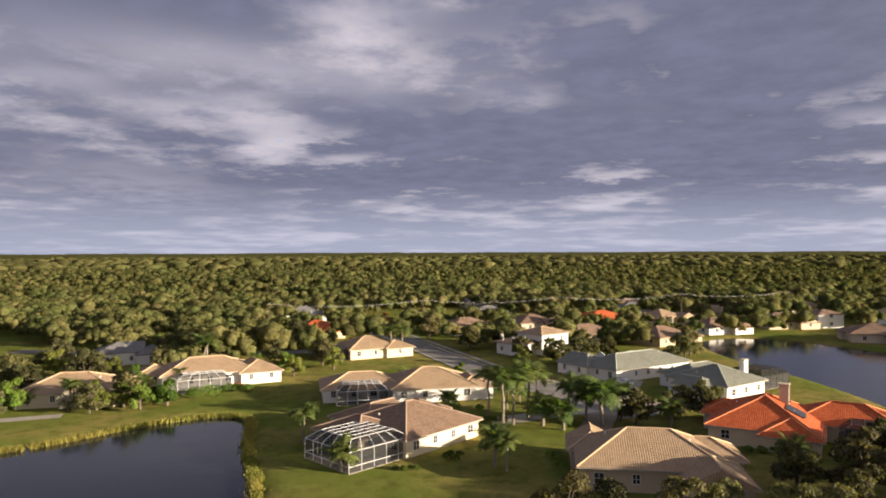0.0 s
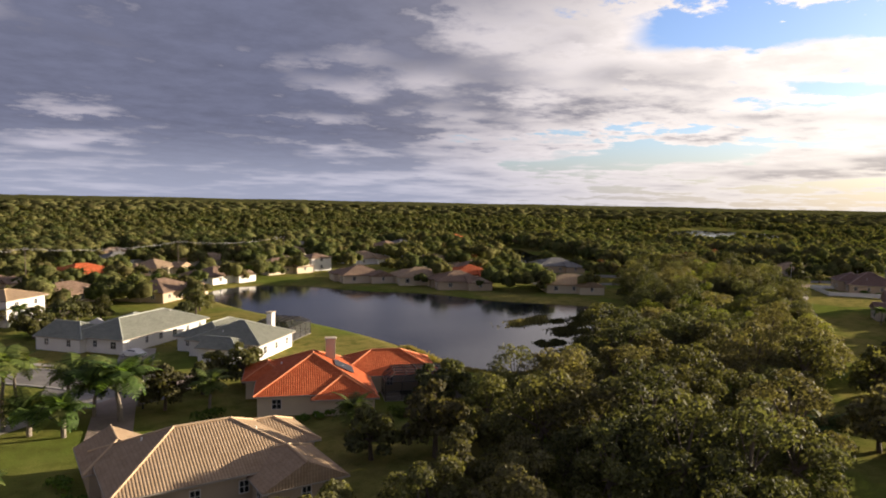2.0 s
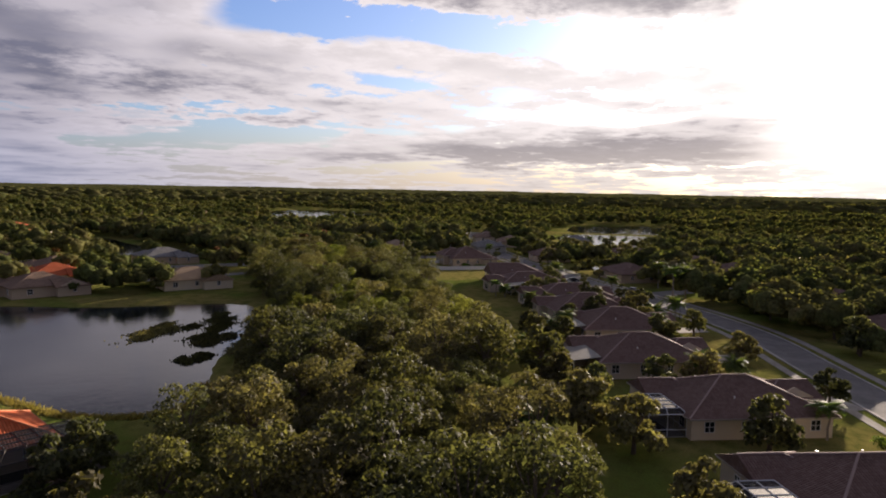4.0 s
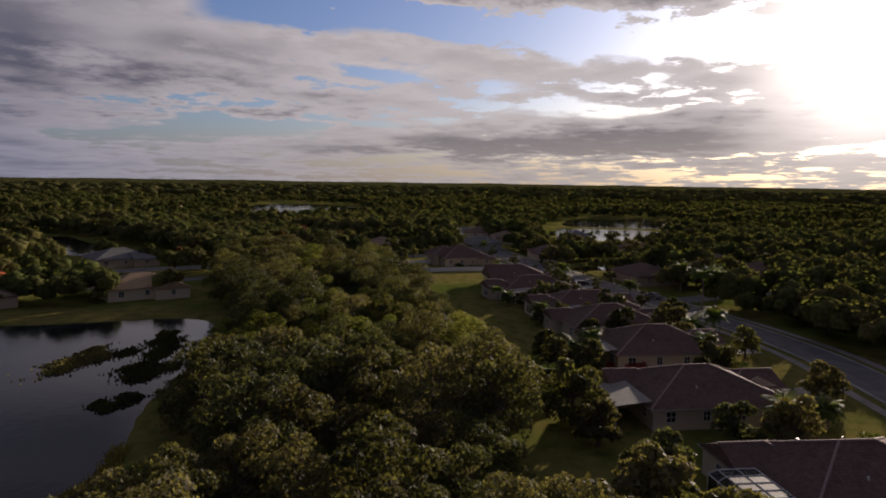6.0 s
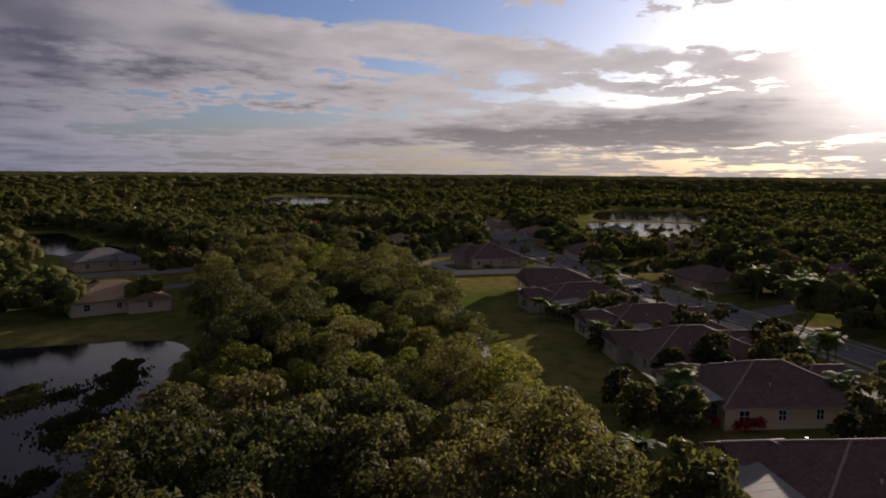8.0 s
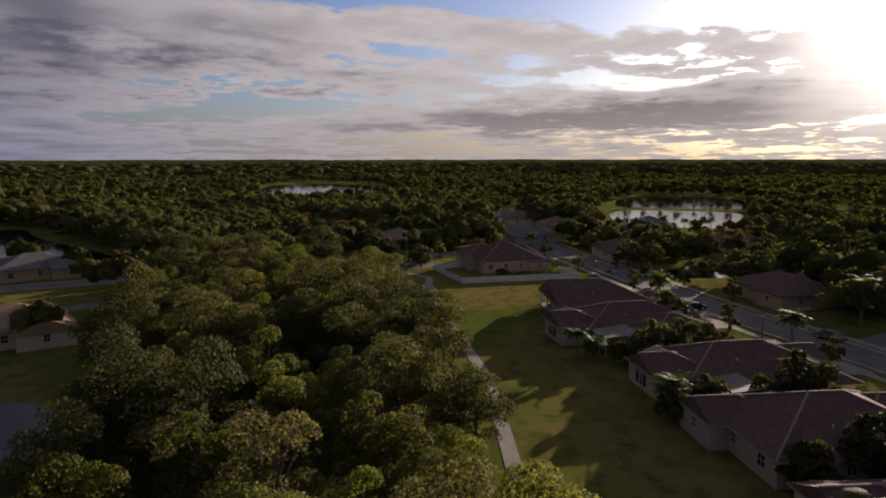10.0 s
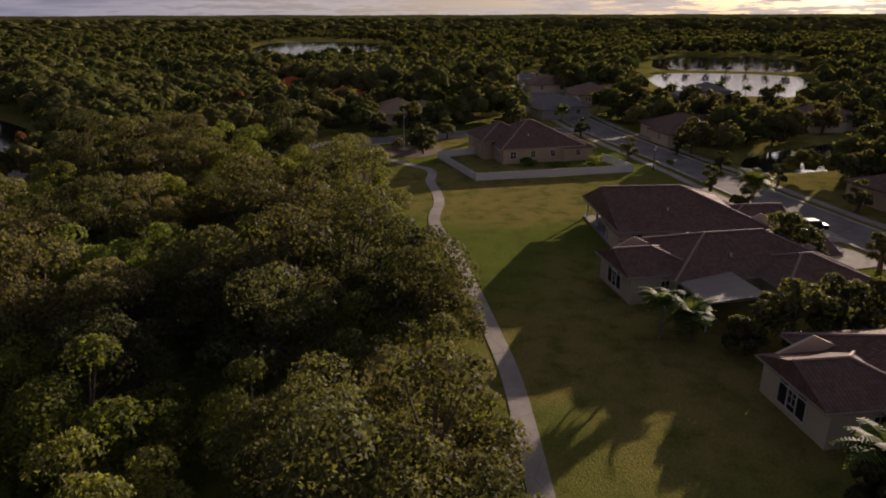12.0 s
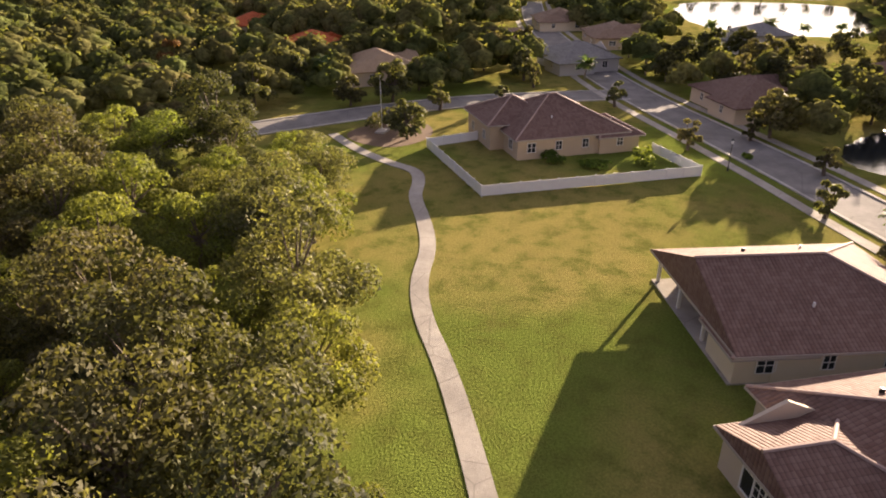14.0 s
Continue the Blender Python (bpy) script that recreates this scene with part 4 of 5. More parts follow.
FRONDS = [frond(2.7, 0.85, 0.55, 1), frond(2.4, 0.8, 0.9, 2), frond(3.0, 0.9, 0.35, 3)]


def palm(high, count, seed, scale=1.0, thick=0.16, name="palm_tree"):
    g = np.random.default_rng(seed)
    ob = thing(name, 0, 0)
    bm = bmesh.new()
    p, r = Vector((0, 0, -0.2)), thick * 1.25
    for k in range(5):
        q = Vector((g.uniform(-0.08, 0.08) * k, g.uniform(-0.08, 0.08) * k, high * (k + 1) / 5))
        add_tube(bm, p, q, r, r * 0.93, 8)
        p, r = q, r * 0.93
    add_tube(bm, p, p + Vector((0, 0, 0.5 * scale)), r * 1.5, r * 0.6, 8)
    part("trunk", bm, PALM_BARK, ob)
    for k in range(count):
        m = Matrix.Translation(p + Vector((0, 0, 0.3 * scale))) @ pose(0, 0, 0, 0, g.uniform(-48, 22), 360 * k * 0.382 + g.uniform(-9, 9)) @ Matrix.Scale(scale * g.uniform(0.85, 1.1), 4)
        share("frond", FRONDS[k % 3], m, ob)
    return ob


def plant(make, places, label, category, group, grow=(0.85, 1.15), seed=3):
    """Sets copies of finished trees at places; the first use of each variant moves the original there."""
    g = np.random.default_rng(seed)
    used = set()
    for k, (x, y, *more) in enumerate(places):
        src = make[k % len(make)]
        s = (more[0] if more else 1.0) * g.uniform(*grow)
        m = pose(x, y, 0, 0, 0, g.uniform(0, 360)) @ Matrix.Scale(s, 4)
        if k % len(make) in used:
            ob = copy_thing(src, m)
            ob.matrix_basis = m
        else:
            used.add(k % len(make))
            ob = src
            tagged(ob, label, category, group)
            ob.matrix_basis = m
    for k, src in enumerate(make):
        if k not in used:
            for c in src.children_recursive:
                bpy.data.objects.remove(c)
            bpy.data.objects.remove(src)


def scatter(poly, gap, seed, keep=lambda x, y: True):
    g = np.random.default_rng(seed)
    xs, ys = zip(*poly)
    out = []
    cells = {}
    for _ in range(int(6 * (max(xs) - min(xs)) * (max(ys) - min(ys)) / gap ** 2)):
        x, y = g.uniform(min(xs), max(xs)), g.uniform(min(ys), max(ys))
        i, j = int(x // gap), int(y // gap)
        if any((x - a) ** 2 + (y - b) ** 2 < gap ** 2 for di in (-1, 0, 1) for dj in (-1, 0, 1) for a, b in cells.get((i + di, j + dj), ())):
            continue
        if not inside(poly, [x], [y])[0] or not keep(x, y):
            continue
        cells.setdefault((i, j), []).append((x, y))
        out.append((x, y))
    return out


def off_houses(x, y, extra=0.0):
    return all((x - a) ** 2 + (y - b) ** 2 > (r + extra) ** 2 for a, b, r in CLEAR)


def off_roads(x, y, extra=3.0):
    return all(edge_distance(line, [x], [y], False)[0] > HALF[n] + extra for n, line in ROADS.items())


WOODS = [(50, 60), (50, 46), (75, 46), (113, 62), (138, 69), (160, 78), (176, 86.5), (186, 93), (196, 99), (215, 108), (235, 116), (249, 123), (258, 140), (232, 168), (205, 151), (174, 133), (160, 118), (142, 113.5), (126, 106), (112, 102), (104, 96), (94, 89), (80, 86), (70, 87), (59, 83), (52, 74)]
BANK = [(101, 98), (112, 106), (126, 109.5), (142, 117.5), (158, 121.5), (168, 128), (176, 136), (160, 118), (142, 113.5), (126, 106), (104, 98)]
spots = scatter(WOODS, 5.4, 11, lambda x, y: off_houses(x, y, -3) and pond_margin(np.array([x]), np.array([y]))[0] > 1)
spots = spots[:292]
NEAR_CROWNS = [(199.1, 115.3), (200.9, 111.6), (182.7, 105.9), (186.0, 103.3), (189.4, 97.1), (189.2, 94.7), (184.8, 95.9), (185.9, 91.9), (189.5, 110.8), (181.2, 106.7), (192.3, 104.5), (196.2, 103.6), (194.9, 113.4), (194.5, 108.5), (197.1, 99.0), (193.6, 101.0)]
spots = [p for p in spots if all(math.dist(p, q) > 3.6 for q in NEAR_CROWNS)] + NEAR_CROWNS
near_spots, deep_spots = [p for p in spots if p[0] > 128], [p for p in spots if p[0] <= 128]
plant([oak(21, 8200, 0.145, 11, 5.3, None, "oak_tree", 19), oak(22, 7600, 0.145, 9.5, 5.0, YOUNG, "oak_tree", 16), oak(23, 7600, 0.15, 12, 5.0, None, "oak_tree", 18), oak(24, 6400, 0.14, 8.0, 4.7, YOUNG, "oak_tree", 13)], near_spots,
      "dense evergreen oak of the dark woods", "tree", "trees of the woods", (0.58, 1.22))
plant([oak(25, 4200, 0.20, 11, 5.3, None, "oak_tree", 19), oak(26, 4000, 0.20, 9.5, 5.0, None, "oak_tree", 16), oak(27, 3600, 0.20, 8.5, 4.8, None, "oak_tree", 14)], deep_spots,
      "dense evergreen oak of the dark woods", "tree", "trees of the woods", (0.58, 1.22), 4)


def undergrowth(poly, gap, seed):
    """Saplings and scrub that fill the floor of the woods."""
    g = np.random.default_rng(seed)
    pts = scatter(poly, gap, seed, lambda x, y: off_houses(x, y, -2) and pond_margin(np.array([x]), np.array([y]))[0] > 2)
    vs = []
    for k, (x, y) in enumerate(pts):
        h = g.uniform(1.2, 2.6)
        v, _ = leaf_cloud([(x, y, h * 0.5), (x + g.uniform(-1, 1), y + g.uniform(-1, 1), h * 0.7)], [1.3, 1.0], 130, 0.22, 900 + k, 0.9, 0.5)
        v[:, 2] = np.maximum(v[:, 2], 0.02)
        vs.append(v)
    v = np.concatenate(vs)
    tagged(new("undergrowth", quick_mesh("undergrowth", v, np.arange(len(v)).reshape(-1, 3), OAK)), "scrub and saplings on the floor of the woods", "undergrowth", kind="stuff")


undergrowth(WOODS, 3.6, 77)
undergrowth(BANK, 2.0, 78)
EDGE = [(12, 66), (17.5, 67.5), (23, 65), (28, 66.5), (33, 64), (38, 67), (43, 68), (46, 63), (53, 63), (40, 60)]
plant([oak(28, 4200, 0.19, 8.2, 3.9, None, "oak_tree", 15), oak(29, 4000, 0.19, 7.4, 3.6, None, "oak_tree", 13)], EDGE, "dark evergreen oak at the edge of the woods", "tree", "trees of the woods", (0.85, 1.1), 14)

# garden and street trees
GARDEN_WEST = [(-95, 150), (-88, 143), (-66, 126), (-62, 132), (-57, 133), (-84, 160), (-60, 176), (-70, 168), (-45, 180), (-32, 178), (-36, 214), (-44, 208), (-55, 205), (-90, 205), (-48, 222), (8, 205), (18, 214), (22, 190), (-5, 232), (14, 232), (40, 186), (46, 190), (30, 178), (36, 182)]
GARDEN_FRONT = [(44, 124), (40, 120), (47, 121), (33, 116), (58, 172), (66, 185), (70, 192), (28, 196), (-100, 170), (-110, 160), (-105, 185), (60, 92), (66, 94), (44, 84), (50, 80), (20, 220), (64, 32), (70, 36), (66, 24), (67, 17), (60, -2), (-82, 122), (-87, 124), (-92, 119), (-78, 148)]
GARDEN_ROW = [(96, 46), (112, 51), (118, 54), (140, 57), (147, 59),  (88, 41), (92, 47),  (141, 52), (115, 36), (116, 30), (92, 26), (141, 34), (163, 38), (164, 46), (180, 48), (216, 60), (88, -6), (150, -2), (182, 6), (190, 8), (188, -4), (199, 59, 0.9), (202, 55, 0.85), (196.5, 63, 0.8), (194, 67, 0.55), (180, 52, 0.8), (178, 58, 0.75), (175, 62, 0.6), (161, 52, 0.8), (176, 36), (158, 26), (135, 21), (112, 14)]
GARDEN_EAST = [(240, 22), (258, 28), (266, 38), (282, 66), (292, 60), (268, 118), (290, 128), (285, 134), (300, 126), (310, 120), (296, 150), (280, 150), (322, 118), (314, 108), (340, 112), (320, 80), (336, 76), (344, 70), (308, 52), (296, 54), (312, 60)]
GARDEN = GARDEN_WEST + GARDEN_FRONT + GARDEN_ROW + GARDEN_EAST
GARDEN += scatter([(60, -30), (110, -10), (160, 2), (215, 22), (222, 8), (250, 36), (262, 45), (330, 80), (360, 60), (330, 0), (240, -60), (100, -60)], 8.5, 31, lambda x, y: off_houses(x, y, -5.5) and off_roads(x, y, 2.5))[:110]
GARDEN = [p for p in GARDEN if off_roads(p[0], p[1], 0.5) and pond_margin(np.array([p[0]]), np.array([p[1]]))[0] > 0.5]
plant([oak(31, 2200, 0.30, 7.5, 3.6), oak(32, 2000, 0.30, 6.5, 3.2), oak(33, 2000, 0.32, 8.5, 3.8)], GARDEN, "leafy garden oak on a lawn", "tree", "garden trees", (0.75, 1.15), 5)
LUSH = [(-82, 129), (-87, 126), (-92, 130), (-58, 129), (-62, 131), (-54, 132), (-66, 128.5), (-97, 138), (-90, 146), (-80, 152), (-68, 150), (-100, 156), (-95, 166), (-82, 168), (-70, 173), (-60, 183), (-48, 172), (-40, 174), (-36, 163), (-76, 196), (-86, 204), (-64, 206), (-28, 172), (4, 160), (20, 176)]
plant([oak(34, 2400, 0.24, 5.6, 2.8, SHRUB, "garden_tree", 11), oak(35, 2200, 0.24, 4.4, 2.5, SHRUB, "garden_tree", 10)], LUSH, "lush yellow-green garden tree beside a house", "tree", "lush garden trees", (0.8, 1.25), 15)
STREET = [(273, 78), (291, 108), (286, 118), (308, 105), (296, 89), (280, 69), (266, 62), (251, 65), (238, 62), (219, 50), (200, 40), (258, 54), (244, 46)]
plant([oak(41, 1300, 0.20, 5.2, 1.9, None, "street_tree", 9), oak(42, 1200, 0.20, 4.6, 1.7, None, "street_tree", 8)], STREET, "young round-headed street tree on the verge", "tree", "street trees", (0.85, 1.1), 6)
plant([oak(43, 500, 0.42, 6.0, 2.6, None, "street_tree", 8)], [(500 + 2 * math.sin(k), 2 + 9.0 * k) for k in range(8)], "round-headed tree on the causeway between two lakes", "tree", "causeway trees", (0.75, 1.1), 7)
plant([oak(45, 1500, 0.26, 8, 3.2, RUST, "autumn_tree", 10)], [(-22, 262), (238, 186), (300, 180), (205, 228)], "rust-brown autumn tree among green oaks", "tree", "autumn trees", (0.8, 1.1), 8)

plant([oak(46, 1600, 0.20, 5.5, 2.4, BLOSSOM, "blossom_tree", 10)], [(-70.5, 127), (-92, 172)], "pale blossoming garden tree before a house", "tree", "blossom trees", (0.85, 1.1), 12)
ribbon("terrace", [(-86, 119), (-78, 121), (-70, 124)], 1.6, 0.06, CONCRETE, "pale concrete terrace on the pond bank", "terrace")
TALL = [(10, 114), (12, 116.5), (15, 120), (8, 120), (17, 123), (-15, 194), (-12, 196), (204, 26), (210, 22), (228, 28), (-60, 170), (-58, 166)]
plant([palm(7.6, 26, 51, 1.45, 0.2), palm(6.6, 24, 52, 1.35, 0.19)], TALL, "tall feather palm with a pale trunk", "palm", "tall palms", (0.9, 1.12), 9)
PALMS_FRONT = [(27, 115, 1.5), (22, 118, 1.3), (20, 113, 1.3), (25, 119, 1.2), (31, 120, 1.2), (17, 116, 1.2), (38, 113), (-22, 106), (-14, 92, 1.2), (7, 93.5, 1.3), (8.5, 92, 1.0), (48, 93, 1.2), (1, 122), (12, 128), (15, 134), (-62, 140), (-70, 128), (-80, 130), (-58, 150), (150, 52), (146.5, 54), (177, 62), (195.3, 73.5, 0.85), (172, 33), (213, 42), (152, 34), (195.6, 71.0, 0.8), (242, 60), (30, 190)]
PALMS_ROW = [(34, 188), (80, 236), (76, 240), (-8, 148), (60, 262), (68, 258), (100, 262), (112, 250), (205, 232), (215, 222), (162, 210), (166, 218), (180, 225), (120, 30), (99, 18), (124, 24), (176, 28), (385, 34), (388, 20), (386, 52), (380, 44), (391, 66), (318, 96), (326, 84), (340, 84), (346, 88), (300, 146), (88, 52), (128, 58)]
MIDP = PALMS_FRONT + PALMS_ROW
plant([palm(3.2, 30, 61, 1.05, 0.17), palm(4.2, 28, 62, 1.0, 0.15), palm(2.2, 30, 63, 1.05, 0.2)], MIDP, "bushy feather palm in a garden", "palm", "garden palms", (0.85, 1.15), 10)


def shrub(x, y, wide, deep, high, mat, name, label, category, seed, leaves=500, size=0.16):
    g = np.random.default_rng(seed)
    n = max(3, int(wide * deep / 1.2))
    cs = np.stack([g.uniform(-wide / 2, wide / 2, n), g.uniform(-deep / 2, deep / 2, n), g.uniform(0.25, 0.6, n) * high], 1)
    v, f = leaf_cloud(cs, [0.55 * high] * n, leaves, size, seed, 0.8, 0.4)
    v[:, 2] = np.maximum(v[:, 2], 0.01)
    ob = new(name, quick_mesh(name, v, f, mat))
    ob.location = (x, y, 0)
    return tagged(ob, label, category)


BEDS_FRONT = [(1.5, 97, 2.5, 2, 1.2), (-6, 92.5, 5, 1, 0.7), (-60, 138, 8, 4, 3.2), (-50, 140, 6, 3, 2.6), (-44, 145, 7, 2, 1.8), (-12, 128, 8, 1.2, 0.9), (3, 128, 8, 1.5, 1.4), (12, 140, 7, 5, 2.2), (8, 118, 6, 2, 1.3), (36, 108, 5, 2, 1.6), (45, 100, 10, 1.2, 1.0), (58, 94, 6, 2, 1.4), (16, 95, 1.2, 8, 1.2)]
BEDS_ROW = [(267, 84, 8, 2, 1.2), (262, 92, 2, 8, 1.2), (264, 97, 3, 3, 1.3), (222, 58, 6, 1.5, 1.2), (200, 52, 5, 2, 1.4), (182, 44, 6, 2, 1.4), (160, 31, 6, 2, 1.6), (118, 20, 7, 2, 1.4), (96, 12, 6, 2, 1.4), (186, 50, 4, 3, 2.0), (147, 30, 4, 3, 2.4), (270, 70, 3, 1.5, 0.8)]
for k, (x, y, wd, dp, hg) in enumerate(BEDS_FRONT + BEDS_ROW):
    shrub(x, y, wd, dp, hg, SHRUB, "shrub", "clipped green garden shrub beside a house", "shrub", 100 + k, 500 if wd * dp < 12 else 1100)
shrub(144.2, 46.5, 1.6, 5.5, 1.7, FLOWER, "bougainvillea", "flowering red bougainvillea hedge between two houses", "shrub", 200, 900, 0.16)
shrub(-46, 150, 2, 1, 1.0, FLOWER, "bougainvillea", "small red flowering bush beside a screened lanai", "shrub", 201, 200, 0.14)


def dark_hedge():
    n = 24
    cs = [(274 + 6 * math.cos(a), 122 + 3 * math.sin(a), 0.9) for a in np.linspace(-2.2, 2.0, n)]
    v, f = leaf_cloud(np.array(cs), [1.3] * n, 2200, 0.2, 5, 0.9, 0.5)
    v[:, 2] = np.maximum(v[:, 2], 0.01)
    return tagged(new("hedge", quick_mesh("hedge", v, f, OAK)), "dark clipped hedge round a patch of bare soil", "hedge")


dark_hedge()


def reeds(line, seed, count, high, label):
    """Reeds and rushes along a shore."""
    g = np.random.default_rng(seed)
    p = np.array(line)
    near = np.nonzero(np.linalg.norm(np.diff(p, axis=0), axis=1) < 8.0)[0]
    k = near[g.integers(0, len(near), count)]
    s = g.random(count)[:, None]
    base = p[k] * (1 - s) + p[k + 1] * s + g.normal(size=(count, 2)) * 0.5
    h = high * g.uniform(0.4, 1.2, count)
    a = g.uniform(0, math.pi, count)
    d = np.stack([np.cos(a), np.sin(a)], 1) * 0.10
    lean = g.normal(size=(count, 2)) * 0.25
    z0 = np.full(count, -0.55)
    v = np.stack([np.c_[base - d, z0], np.c_[base + d, z0], np.c_[base + d * 0.4 + lean, z0 + 0.5 + h], np.c_[base - d * 0.4 + lean, z0 + 0.5 + h]], 1).reshape(-1, 3)
    return tagged(new("reeds", quick_mesh("reeds", v, np.arange(4 * count).reshape(-1, 4), REED)), label, "reeds", kind="stuff")


reeds([p for p in POND_WEST if p[1] > 60 and p[0] > -110], 1, 9000, 0.30, "yellow reeds along the bank of the small pond")
reeds([p for p in POND_MAIN if p[0] < 100 and p[1] < 130], 2, 4200, 0.16, "low rushes along the pond bank")


def reed_island(x, y, rx, ry, seed):
    """A ragged bed of water plants: several overlapping tufts."""
    g = np.random.default_rng(seed)
    tufts = [(g.uniform(-0.7, 0.7) * rx, g.uniform(-0.7, 0.7) * ry, g.uniform(0.25, 0.55)) for _ in range(7)]
    n = int(75 * rx * ry)
    pick = g.integers(0, 7, n)
    c = np.array(tufts)[pick]
    r = np.abs(g.normal(size=n)) * 0.6
    a = g.uniform(0, 2 * math.pi, n)
    base = np.stack([c[:, 0] + rx * c[:, 2] * r * np.cos(a), c[:, 1] + ry * c[:, 2] * r * np.sin(a)], 1)
    h = g.uniform(0.05, 0.6, n) * np.maximum(1.15 - r, 0.15)
    b = g.uniform(0, math.pi, n)
    d = np.stack([np.cos(b), np.sin(b)], 1) * 0.22
    v = np.stack([np.c_[base - d, 0 * h], np.c_[base + d, 0 * h], np.c_[base + d * 0.4, 0.2 + h], np.c_[base - d * 0.4, 0.2 + h]], 1).reshape(-1, 3)
    ob = new("reed_bed", quick_mesh("reed_bed", v, np.arange(4 * n).reshape(-1, 4), OAK))
    ob.location = (x, y, WATER_Z - 0.05)
    return tagged(ob, "dark bed of water plants standing in the pond", "reeds", kind="stuff")


for k, (x, y, rx, ry) in enumerate([(130, 132, 9, 5), (139, 125.5, 8, 5), (125, 119.5, 7, 5), (112, 113, 4.5, 3.5), (150, 131, 4, 2)]):
    reed_island(x, y, rx, ry, 300 + k)


# ---- the far woods: lumps of leaves on the ground out to the horizon ----
def far_woods(name, n_try, r0, r1, gap, lobes, leaves, size, high, seed, broad, label):
    g = np.random.default_rng(seed)
    az = np.radians(g.uniform(-50, 128, n_try))
    r = np.sqrt(g.uniform(r0 ** 2, r1 ** 2, n_try))
    x, y = 60 + r * np.sin(az), 60 + r * np.cos(az)
    ok = pond_margin(x, y) > 3
    ok &= ~inside(WOODS, x, y)
    for a, b, c in CLEAR:
        ok &= (x - a) ** 2 + (y - b) ** 2 > (c - 2) ** 2
        d = math.hypot(a - 60, b - 60)
        ok &= (x - a + 13 * (a - 60) / d) ** 2 + (y - b + 13 * (b - 60) / d) ** 2 > (8 if g.random() < 0.75 else 2) ** 2
    for n_, line in ROADS.items():
        ok &= edge_distance(line, x, y, False) > HALF[n_] + 4
    # lawns and gardens stay open near the camera
    for poly in OPEN:
        ok &= ~inside(poly, x, y)
    for poly, share_ in THIN:
        ok &= ~inside(poly, x, y) | (g.random(n_try) < share_)
    lump = np.sin(x / 37 + 1.3) * np.sin(y / 29) + 0.8 * np.sin(x / 83 + y / 61) + 0.5 * np.sin(x / 17 - y / 23)
    ok &= lump > -1.15
    x, y, lump = x[ok], y[ok], lump[ok]
    cell = {}
    keep = []
    for k in range(len(x)):
        key = (int(x[k] // gap), int(y[k] // gap))
        if key in cell:
            continue
        cell[key] = 1
        keep.append(k)
    x, y, lump = x[keep], y[keep], lump[keep]
    n = len(x)
    temps = []
    around, rings = 6, 2
    for k in range(8):
        h = np.random.default_rng(seed + k)
        a = h.uniform(0, 6.28) + np.arange(lobes) * 2.4
        reach = 2.5 * np.sqrt(np.arange(lobes) / max(lobes - 1, 1)) if lobes > 1 else np.zeros(1)
        cs = np.stack([reach * np.cos(a), reach * np.sin(a), 6.6 - 0.75 * reach * h.uniform(0.2, 1.6, lobes)], 1)
        rs = h.uniform(1.5, 2.6, lobes) if lobes > 1 else np.array([4.0])
        leaf, _ = leaf_cloud(cs, rs * 1.12, max(leaves, 1), size, seed + k, 0.95, 0.85, 0.45)
        dome, tri = [], []
        for c, r0_ in zip(cs, rs):
            n0 = len(dome)
            for i in range(rings):
                e = (-0.75, 0.35)[i]
                for j in range(around):
                    b = 2 * math.pi * (j + 0.5 * i) / around
                    q = r0_ * math.cos(e) * h.uniform(0.7, 1.2)
                    dome.append((c[0] + q * math.cos(b), c[1] + q * math.sin(b), c[2] + 1.0 * r0_ * math.sin(e) * h.uniform(0.75, 1.2)))
            dome.append((c[0] + h.uniform(-0.4, 0.4), c[1] + h.uniform(-0.4, 0.4), c[2] + 0.9 * r0_))
            for j in range(around):
                p, q = n0 + j, n0 + (j + 1) % around
                tri += [(p, q, p + around), (q, q + around, p + around), (p + around, q + around, n0 + 2 * around)]
        tri += [tuple(len(dome) + 3 * i + c for c in range(3)) for i in range(max(leaves, 1))]
        temps.append(np.concatenate([np.array(dome), leaf]))
    per, tri = len(temps[0]), np.array(tri)
    kind = g.integers(0, 8, n)
    s = g.uniform(0.55, 1.35, n) * (1 + 0.16 * lump) * high / 10.0
    turn = g.uniform(0, 6.28, n)
    out = np.empty((n, per, 3), np.float32)
    for k in range(8):
        i = np.where(kind == k)[0]
        c, q = np.cos(turn[i])[:, None], np.sin(turn[i])[:, None]
        v = temps[k]
        out[i, :, 0] = (v[None, :, 0] * c - v[None, :, 1] * q) * broad * s[i][:, None] + x[i][:, None]
        out[i, :, 1] = (v[None, :, 0] * q + v[None, :, 1] * c) * broad * s[i][:, None] + y[i][:, None]
        out[i, :, 2] = v[None, :, 2] * s[i][:, None]
    faces = (tri[None] + (np.arange(n) * per)[:, None, None]).reshape(-1, 3)
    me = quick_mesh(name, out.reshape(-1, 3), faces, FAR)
    me.shade_smooth()
    return tagged(new(name, me), label, "woods", kind="stuff")


